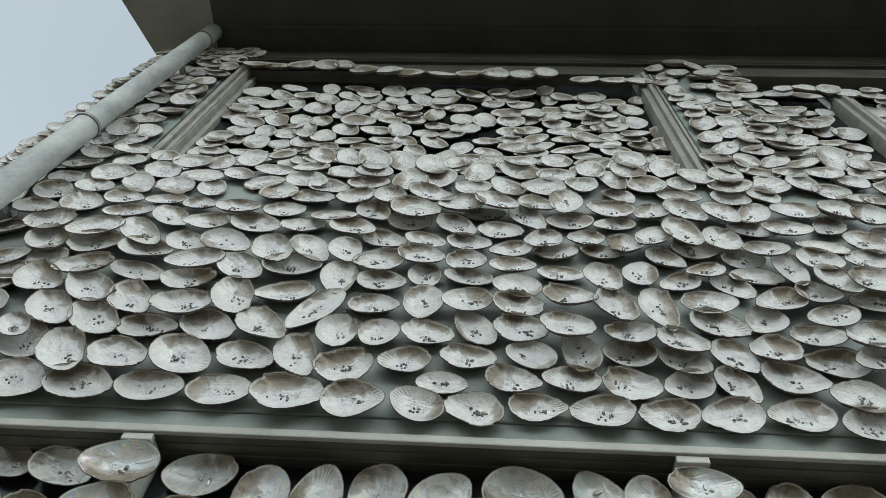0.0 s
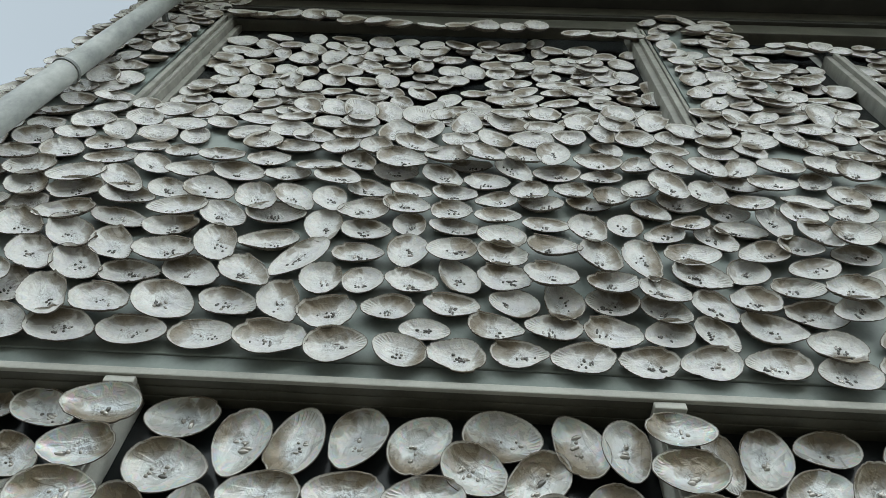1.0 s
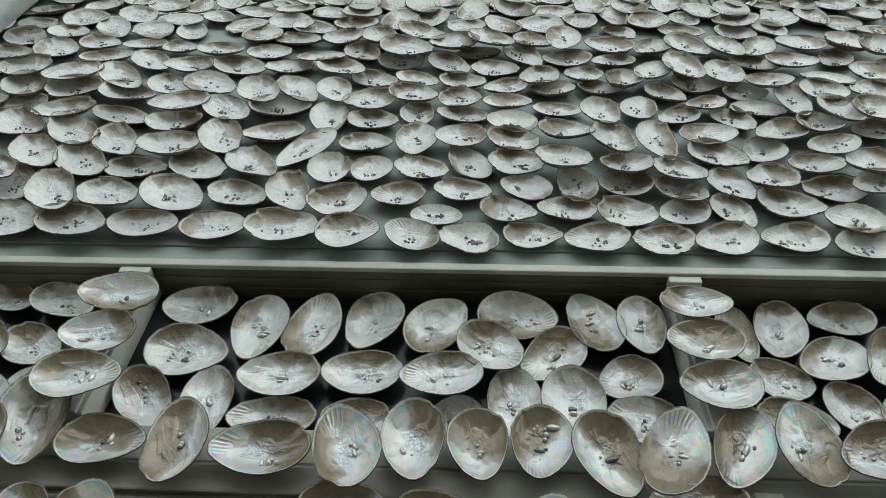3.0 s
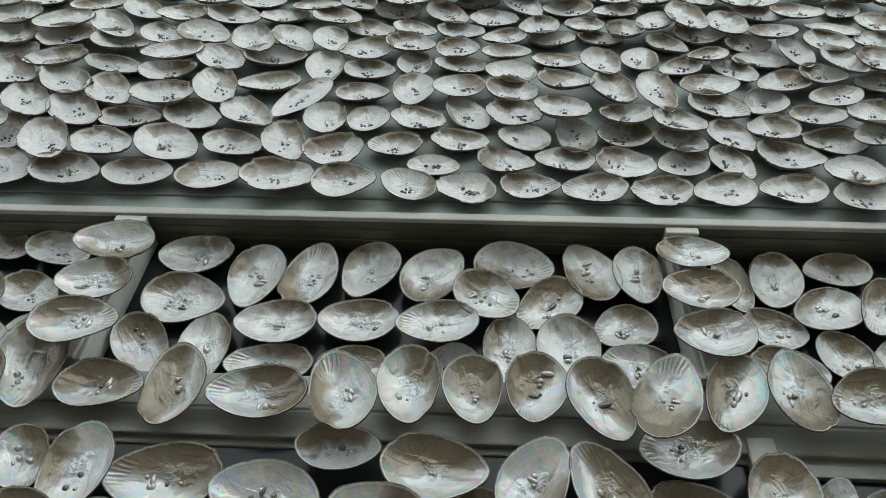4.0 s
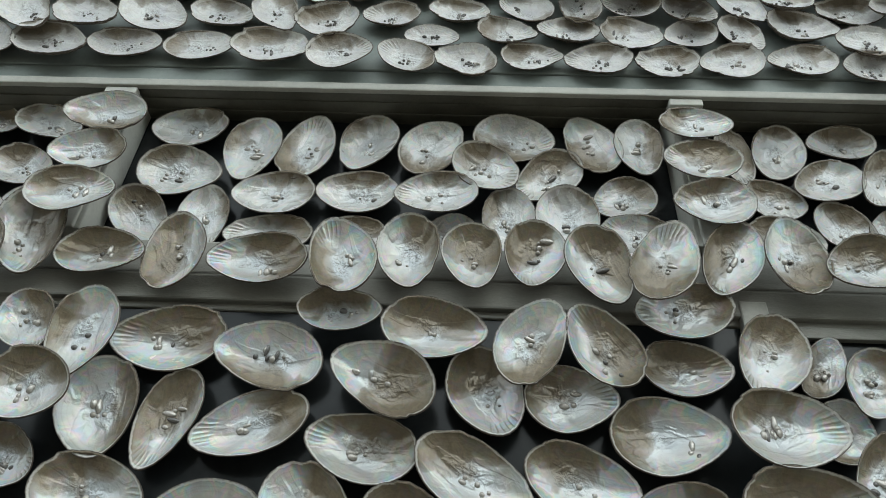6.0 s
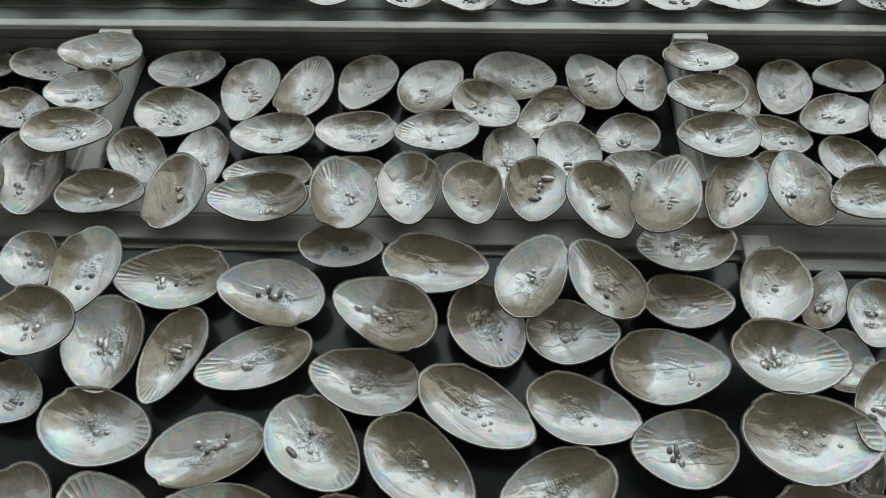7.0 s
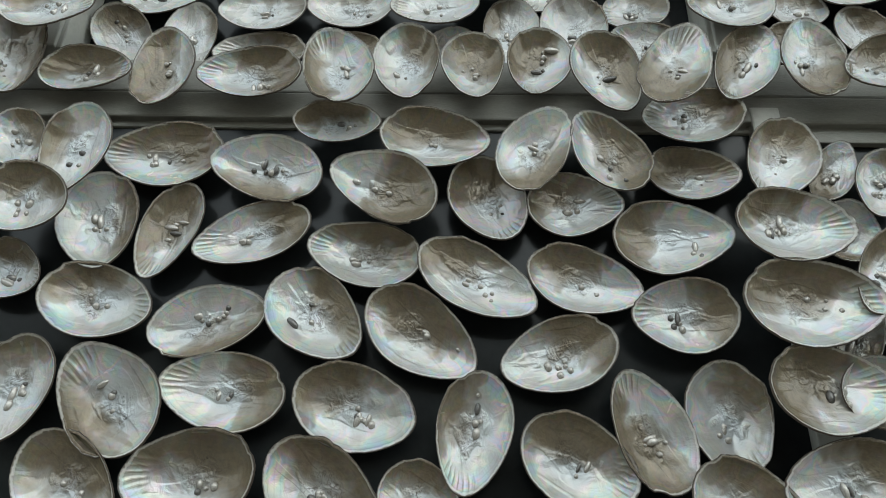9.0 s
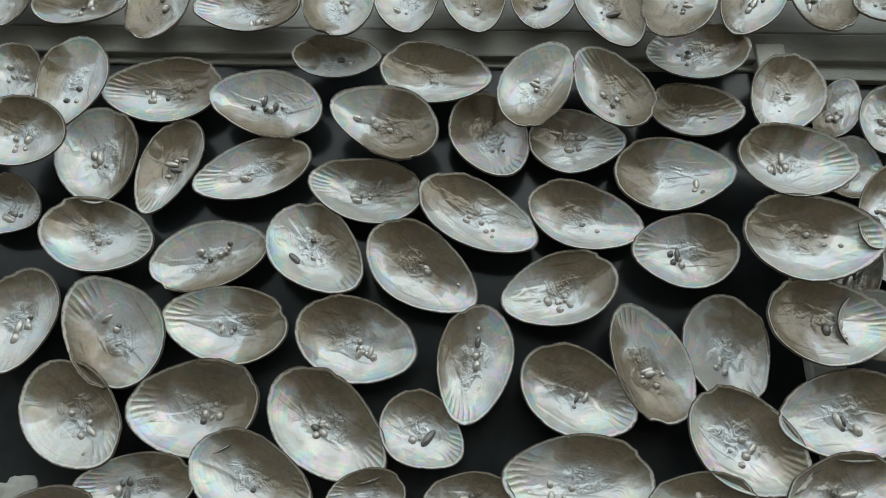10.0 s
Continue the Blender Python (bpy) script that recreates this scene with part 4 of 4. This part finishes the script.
up_on_wall([
    (-0.650, 3.845, 0.142, 0.125, -90),
    (-0.718, 4.032, 0.156, 0.082, -2),
    (-0.578, 4.049, 0.140, 0.096, 6),
    (-0.571, 3.953, 0.167, 0.103, -15),
    (-0.478, 3.890, 0.166, 0.111, -25),
    (-0.438, 4.015, 0.146, 0.113, -29),
    (-0.335, 3.921, 0.153, 0.114, -5),
    (-0.324, 4.030, 0.165, 0.113, -41),
    (-0.232, 4.130, 0.190, 0.100, -73),
    (-0.110, 4.093, 0.190, 0.123, -88),
    (-0.180, 3.957, 0.163, 0.118, 80),
    (-0.065, 3.973, 0.166, 0.101, 81),
    (-0.833, 4.124, 0.138, 0.110, -76),
    (-0.719, 4.162, 0.110, 0.099, 68),
    (-0.562, 4.164, 0.137, 0.099, -73),
    (-0.446, 4.158, 0.163, 0.101, -58),
])
up_on_wall([
    (-0.349, 4.152, 0.189, 0.115, -59),
    (-0.023, 4.128, 0.119, 0.080, -90),
    (0.079, 4.045, 0.178, 0.106, 83),
    (0.225, 4.061, 0.185, 0.121, -51),
    (0.368, 4.027, 0.153, 0.097, 15),
    (0.502, 4.085, 0.162, 0.103, 71),
    (0.574, 3.989, 0.167, 0.097, -89),
    (0.641, 4.081, 0.144, 0.108, -46),
    (0.783, 4.098, 0.171, 0.104, 74),
    (0.178, 3.922, 0.166, 0.101, -59),
    (0.313, 3.933, 0.161, 0.104, -7),
    (0.450, 3.944, 0.119, 0.114, -17),
    (0.692, 3.956, 0.137, 0.125, -2),
    (0.818, 3.971, 0.110, 0.094, 29),
    (0.060, 3.902, 0.139, 0.109, 21),
    (0.668, 4.182, 0.130, 0.118, -50),
])
up_on_wall([
    (0.378, 4.158, 0.126, 0.104, -41),
    (0.233, 4.151, 0.133, 0.098, -2),
    (0.886, 4.037, 0.135, 0.112, -34),
    (1.006, 4.057, 0.125, 0.115, -42),
    (0.998, 3.956, 0.164, 0.118, 17),
    (1.141, 4.089, 0.145, 0.096, -7),
    (1.146, 3.978, 0.135, 0.119, 88),
    (1.258, 4.094, 0.137, 0.093, 6),
    (1.262, 3.992, 0.130, 0.111, -84),
    (1.384, 4.095, 0.131, 0.096, 1),
    (1.449, 4.006, 0.119, 0.112, 38),
    (1.538, 4.092, 0.140, 0.089, 12),
    (1.120, 4.192, 0.120, 0.103, 42),
    (1.235, 4.192, 0.146, 0.089, 45),
    (1.345, 4.186, 0.161, 0.087, 31),
    (1.465, 4.219, 0.181, 0.107, 80),
])
up_on_wall([
    (1.548, 4.185, 0.125, 0.092, 44),
    (1.313, 4.278, 0.134, 0.082, 0),
    (1.080, 4.319, 0.139, 0.093, 62),
    (1.196, 4.295, 0.134, 0.091, 13),
    (1.048, 4.432, 0.137, 0.091, 59),
    (1.057, 4.590, 0.172, 0.109, 76),
    (1.058, 4.724, 0.127, 0.085, 61),
    (1.181, 4.804, 0.141, 0.099, 25),
    (1.036, 4.932, 0.141, 0.106, 30),
    (1.033, 5.042, 0.164, 0.096, 69),
    (1.292, 4.801, 0.152, 0.088, -84),
    (1.174, 4.615, 0.126, 0.105, 35),
    (1.159, 4.501, 0.153, 0.096, 38),
    (1.282, 4.712, 0.134, 0.108, -28),
    (1.307, 4.607, 0.133, 0.086, -2),
    (1.288, 4.526, 0.127, 0.108, 12),
])
up_on_wall([
    (1.169, 4.370, 0.137, 0.086, 3),
    (1.416, 4.891, 0.127, 0.083, -3),
    (1.388, 4.988, 0.125, 0.084, 8),
    (1.261, 5.068, 0.140, 0.123, -57),
    (1.177, 5.118, 0.120, 0.084, 22),
    (1.393, 5.091, 0.129, 0.092, 37),
    (1.010, 5.419, 0.112, 0.085, 56),
    (1.114, 5.342, 0.136, 0.105, 43),
    (1.226, 5.258, 0.155, 0.108, 22),
    (1.383, 5.352, 0.133, 0.097, -87),
    (1.018, 5.166, 0.123, 0.094, 30),
    (1.214, 5.447, 0.112, 0.103, -70),
    (1.267, 4.942, 0.117, 0.101, 12),
    (1.121, 4.895, 0.118, 0.087, 32),
])
in_high_window([
    (-1.112, 5.108, 0.165, 0.121, -19),
    (-0.977, 5.069, 0.176, 0.103, -60),
    (-0.843, 5.074, 0.135, 0.104, -15),
    (-0.733, 5.179, 0.152, 0.084, -79),
    (-0.588, 5.204, 0.152, 0.084, -1),
    (-0.527, 5.123, 0.128, 0.101, -30),
    (-0.386, 5.148, 0.190, 0.114, -63),
    (-0.260, 5.152, 0.138, 0.104, -23),
    (-0.130, 5.131, 0.126, 0.107, 20),
    (0.008, 5.128, 0.190, 0.120, -56),
    (0.162, 5.161, 0.129, 0.104, 73),
    (0.285, 5.121, 0.161, 0.124, 49),
    (0.403, 5.198, 0.184, 0.089, 87),
    (0.413, 5.040, 0.154, 0.080, 84),
    (-1.102, 4.984, 0.160, 0.085, -4),
    (-0.976, 4.922, 0.144, 0.116, -8),
])
in_high_window([
    (-0.871, 4.969, 0.140, 0.080, -71),
    (-0.727, 5.018, 0.160, 0.113, -68),
    (-0.599, 4.914, 0.190, 0.117, 88),
    (-0.621, 5.066, 0.138, 0.095, -53),
    (-0.497, 5.028, 0.157, 0.109, -86),
    (-0.361, 5.016, 0.130, 0.091, -34),
    (-0.231, 5.021, 0.159, 0.107, -73),
    (-0.110, 5.026, 0.153, 0.124, 50),
    (-0.410, 4.922, 0.153, 0.098, -70),
    (-0.285, 4.902, 0.132, 0.106, -31),
    (0.130, 4.969, 0.113, 0.099, 11),
    (0.262, 4.967, 0.138, 0.125, -40),
    (0.609, 4.989, 0.119, 0.109, 58),
    (0.733, 5.036, 0.123, 0.085, -4),
    (0.864, 5.058, 0.110, 0.085, 57),
    (-1.135, 4.874, 0.177, 0.117, -24),
])
in_high_window([
    (-1.004, 4.792, 0.137, 0.095, 33),
    (-0.889, 4.844, 0.116, 0.097, 1),
    (-0.733, 4.868, 0.189, 0.125, -59),
    (-0.794, 4.732, 0.113, 0.091, -49),
    (-0.587, 4.802, 0.126, 0.080, 11),
    (-0.494, 4.878, 0.146, 0.101, -81),
    (-0.408, 4.810, 0.125, 0.090, -15),
    (-0.276, 4.816, 0.127, 0.093, 16),
    (-0.152, 4.814, 0.174, 0.096, 87),
    (-0.033, 4.905, 0.159, 0.111, -13),
    (0.204, 4.852, 0.165, 0.125, -5),
    (0.327, 4.857, 0.127, 0.108, 71),
    (0.440, 4.901, 0.139, 0.094, 8),
    (0.649, 4.926, 0.127, 0.112, 14),
    (0.797, 4.909, 0.129, 0.118, 72),
    (-1.047, 4.691, 0.176, 0.110, -18),
])
in_high_window([
    (-0.905, 4.713, 0.169, 0.106, -73),
    (-0.691, 4.715, 0.154, 0.099, -86),
    (-0.509, 4.715, 0.173, 0.124, -23),
    (-0.356, 4.729, 0.118, 0.089, 14),
    (-0.241, 4.742, 0.149, 0.096, -82),
    (-0.137, 4.673, 0.160, 0.098, -53),
    (-0.018, 4.751, 0.127, 0.111, 50),
    (0.087, 4.757, 0.190, 0.107, 88),
    (0.215, 4.739, 0.134, 0.117, 14),
    (0.309, 4.765, 0.134, 0.096, 82),
    (0.426, 4.719, 0.131, 0.102, -6),
    (0.603, 4.778, 0.142, 0.100, 64),
    (0.697, 4.782, 0.153, 0.103, 72),
    (0.797, 4.750, 0.166, 0.106, 86),
    (-1.035, 4.577, 0.155, 0.098, -41),
    (-0.922, 4.582, 0.146, 0.090, -65),
])
in_high_window([
    (-0.820, 4.545, 0.127, 0.085, -47),
    (-0.818, 4.643, 0.115, 0.080, 8),
    (-0.736, 4.590, 0.171, 0.103, -76),
    (-0.638, 4.526, 0.152, 0.110, -86),
    (-0.546, 4.605, 0.140, 0.109, -46),
    (-0.411, 4.597, 0.148, 0.105, -20),
    (-0.300, 4.616, 0.150, 0.098, -66),
    (-0.175, 4.587, 0.140, 0.082, -37),
    (-0.003, 4.643, 0.148, 0.097, -10),
    (0.212, 4.611, 0.134, 0.110, -4),
    (0.291, 4.642, 0.133, 0.082, 14),
    (0.457, 4.629, 0.155, 0.080, 4),
    (0.579, 4.683, 0.119, 0.080, 0),
    (0.655, 4.583, 0.110, 0.080, 25),
    (0.774, 4.616, 0.135, 0.080, 10),
    (-0.922, 4.447, 0.169, 0.107, -58),
])
in_high_window([
    (-0.816, 4.432, 0.110, 0.080, -15),
    (-0.720, 4.456, 0.146, 0.109, -70),
    (-0.509, 4.485, 0.136, 0.080, 6),
    (-0.364, 4.491, 0.121, 0.080, 8),
    (-0.260, 4.490, 0.130, 0.090, -57),
    (-0.141, 4.482, 0.149, 0.101, -56),
    (0.105, 4.493, 0.130, 0.090, -5),
    (0.205, 4.523, 0.121, 0.080, 5),
    (0.324, 4.542, 0.115, 0.088, 24),
    (0.461, 4.529, 0.141, 0.091, 8),
    (0.622, 4.491, 0.143, 0.080, 13),
    (0.750, 4.548, 0.123, 0.093, 1),
    (-1.030, 4.462, 0.114, 0.080, -54),
    (-0.608, 4.410, 0.121, 0.087, -8),
    (-0.434, 4.418, 0.128, 0.086, -12),
    (-0.322, 4.423, 0.110, 0.087, 25),
])
in_high_window([
    (-0.206, 4.379, 0.120, 0.080, -47),
    (-0.007, 4.413, 0.131, 0.093, 74),
    (0.332, 4.453, 0.138, 0.085, 18),
    (0.463, 4.415, 0.161, 0.085, 6),
    (0.655, 4.412, 0.132, 0.099, -16),
    (0.783, 4.461, 0.140, 0.113, 7),
    (0.110, 4.381, 0.130, 0.090, -32),
    (0.292, 4.377, 0.148, 0.080, 13),
    (0.528, 4.352, 0.118, 0.080, 1),
    (-0.963, 4.332, 0.118, 0.082, -14),
    (0.875, 4.328, 0.135, 0.083, -11),
    (0.901, 4.622, 0.154, 0.108, 81),
    (0.885, 4.484, 0.143, 0.117, 84),
    (1.462, 4.694, 0.148, 0.101, 2),
    (1.481, 4.594, 0.166, 0.096, -2),
    (1.471, 4.794, 0.150, 0.091, -3),
])
in_high_window([
    (1.584, 4.966, 0.158, 0.080, 10),
    (1.645, 4.914, 0.120, 0.087, 57),
    (1.729, 4.925, 0.120, 0.080, 69),
    (1.633, 4.682, 0.182, 0.100, 69),
    (1.674, 4.817, 0.123, 0.080, 16),
    (1.729, 4.645, 0.168, 0.125, 81),
    (1.614, 4.542, 0.142, 0.082, 19),
    (1.377, 4.506, 0.146, 0.087, 8),
    (1.482, 4.480, 0.130, 0.080, 21),
    (1.687, 4.490, 0.139, 0.114, 18),
    (1.659, 4.399, 0.112, 0.080, 20),
])
on_lintel([
    (-1.185, 5.366, 0.167, 0.122, -18),
    (-1.063, 5.349, 0.149, 0.102, -10),
    (-0.930, 5.365, 0.155, 0.125, 8),
    (-0.784, 5.350, 0.149, 0.123, -71),
    (-0.698, 5.396, 0.174, 0.106, -74),
    (-0.571, 5.296, 0.167, 0.125, -32),
    (-0.431, 5.291, 0.148, 0.101, -2),
    (-0.321, 5.266, 0.152, 0.100, 0),
    (-0.138, 5.253, 0.165, 0.097, -8),
    (0.004, 5.249, 0.144, 0.117, 3),
    (0.134, 5.244, 0.151, 0.125, 13),
    (0.283, 5.240, 0.139, 0.125, -41),
    (0.404, 5.275, 0.159, 0.119, 79),
    (0.603, 5.186, 0.147, 0.084, 7),
    (0.746, 5.173, 0.147, 0.083, 7),
    (0.875, 5.169, 0.146, 0.080, 7),
])
on_lintel([
    (1.586, 5.090, 0.122, 0.080, 24),
    (1.680, 5.085, 0.132, 0.092, -1),
    (1.785, 5.072, 0.140, 0.090, 30),
    (1.863, 5.033, 0.116, 0.087, 9),
    (1.984, 5.063, 0.135, 0.083, 36),
])


# filling up the rest, past the sides too
def free(x, z, gap):
    return all(((x - a) / (gap + 0.35 * l)) ** 2 + ((z - b) / (gap * 0.72 + 0.36 * w)) ** 2 > 1 for a, b, l, w in LAID if abs(x - a) < 0.3 and abs(z - b) < 0.3)


def scatter(x0, x1, z0, z1, y_of, step_x=0.146, step_z=0.082, gap=0.058):
    z, row = z0, 0
    while z < z1:
        x = x0 + (row % 2) * step_x * 0.5 + rng.uniform(-0.03, 0.03)
        while x < x1:
            px, pz = x + rng.gauss(0, 0.012), z + rng.gauss(0, 0.012)
            y = y_of(px, pz)
            if y is not None and free(px, pz, gap):
                HIGHER.append((px, pz, rng.uniform(0.125, 0.172), rng.uniform(0.088, 0.112), rng.gauss(-4, 14) if rng.random() < 0.85 else rng.uniform(-70, 70), y))
                if gap < 0.05 or y in (LOWER_Y, UPPER_Y):
                    LAID.append((px, pz, 0.155, 0.103))
            x += step_x * rng.uniform(0.9, 1.15)
        z += step_z
        row += 1


def facade(x, z):
    if z < 3.9 and -0.84 - 0.5 * (z - 2.75) < x < 0.95 + 0.36 * (z - 2.75):
        return None
    return upper_face(x, z)


def upper_face(x, z):
    """The face that a shell sits on up there, or None where frames and openings are bare."""
    if z > 4.02:
        for j in (-1.25, 0.93, 1.845):
            if abs(x - j) < (0.10 if z > 4.2 else 0.02) and z < 5.36:
                return None
        if x > -1.26:
            if 5.20 < z and not (0.98 < x < 1.42 and z < 5.5):
                return None
            if z < 5.37:
                if 0.98 < x < 1.42:
                    return PANEL_Y
                return HIGH_Y if z > 4.16 else PANEL_Y if z < 4.1 else None
    if 5.72 < z:
        return None
    return PANEL_Y


scatter(LEFT + 0.05, 2.5, 2.80, 5.68, facade)
scatter(1.02, 1.42, 4.08, 5.34, lambda x, z: PANEL_Y, 0.1, 0.066, 0.046)
scatter(-1.75, -1.36, 3.9, 5.7, lambda x, z: PANEL_Y, 0.1, 0.066, 0.046)
scatter(-1.75, 1.8, 3.88, 4.1, lambda x, z: PANEL_Y, 0.1, 0.06, 0.049)
scatter(-1.75, -0.68, 1.0, 2.12, lambda x, z: LOWER_Y if abs(x + 0.93) > 0.1 else None, 0.165, 0.115)
scatter(0.70, 1.8, 1.0, 2.09, lambda x, z: LOWER_Y, 0.165, 0.115)
scatter(-0.68, 0.70, 0.95, 1.40, lambda x, z: LOWER_Y, 0.165, 0.115)
scatter(-1.75, -0.95, 2.36, 2.64, lambda x, z: UPPER_Y, 0.165, 0.11)
scatter(1.0, 1.7, 2.36, 2.64, lambda x, z: UPPER_Y, 0.165, 0.11)
scatter(-1.14, 0.84, 4.22, 5.16, lambda x, z: None if 0.02 < x < 0.30 and 4.60 < z < 4.80 else HIGH_Y, 0.1, 0.07, 0.047)
scatter(1.44, 1.76, 4.22, 5.05, lambda x, z: HIGH_Y, 0.1, 0.07, 0.047)
# shells hanging over the edge of the upstairs lintel, and over the wall's corner
for k in range(34):
    HIGHER.append((LEFT + 0.02 + rng.uniform(-0.03, 0.03), 2.8 + 0.085 * k, 0.15, 0.10, rng.gauss(0, 12), PANEL_Y - 0.002))

bm = bmesh.new()
for k, (x, z, length, width, angle, y) in enumerate(HIGHER):
    m, depth = seat(x, z, length * 1.06, width * 1.12, angle + (180 if rng.random() < 0.25 else 0), y - rng.uniform(0, 0.004), 4.0, 0.18 if y in (PANEL_Y, HIGH_Y) else 0.23)
    shell_bmesh(bm, 100 + k, 26, (0.0, 0.3, 0.58, 0.8, 0.93, 1.0), (1.0, 0.8, 0.5, 0.2), m)
me = bpy.data.meshes.new("mussel_shells_high")
bm.to_mesh(me)
bm.free()
me.materials.append(NACRE_FAR)
me.materials.append(BACK)
tagged(new("mussel_shells_high", me), "hundreds of pearly mussel shells glued over the upper facade", "shells", "", "stuff")

# a crust of old glue on the glass
bm = bmesh.new()
bmesh.ops.create_icosphere(bm, subdivisions=3, radius=1.0)
for v in bm.verts:
    k = 1 + 0.55 * noise.noise(v.co * 2.1 + Vector((3.3, 1.1, 0)))
    v.co = Vector((v.co.x * 0.030 * k, v.co.y * 0.003, v.co.z * 0.021 * k))
patch = finish("glue_patch", bm, PALE, None, True)
patch.location = (-0.478, LOWER_Y - 0.001, 1.462)
tagged(patch, "crusty pale patch of old glue on black glass", "glue", "", "thing")
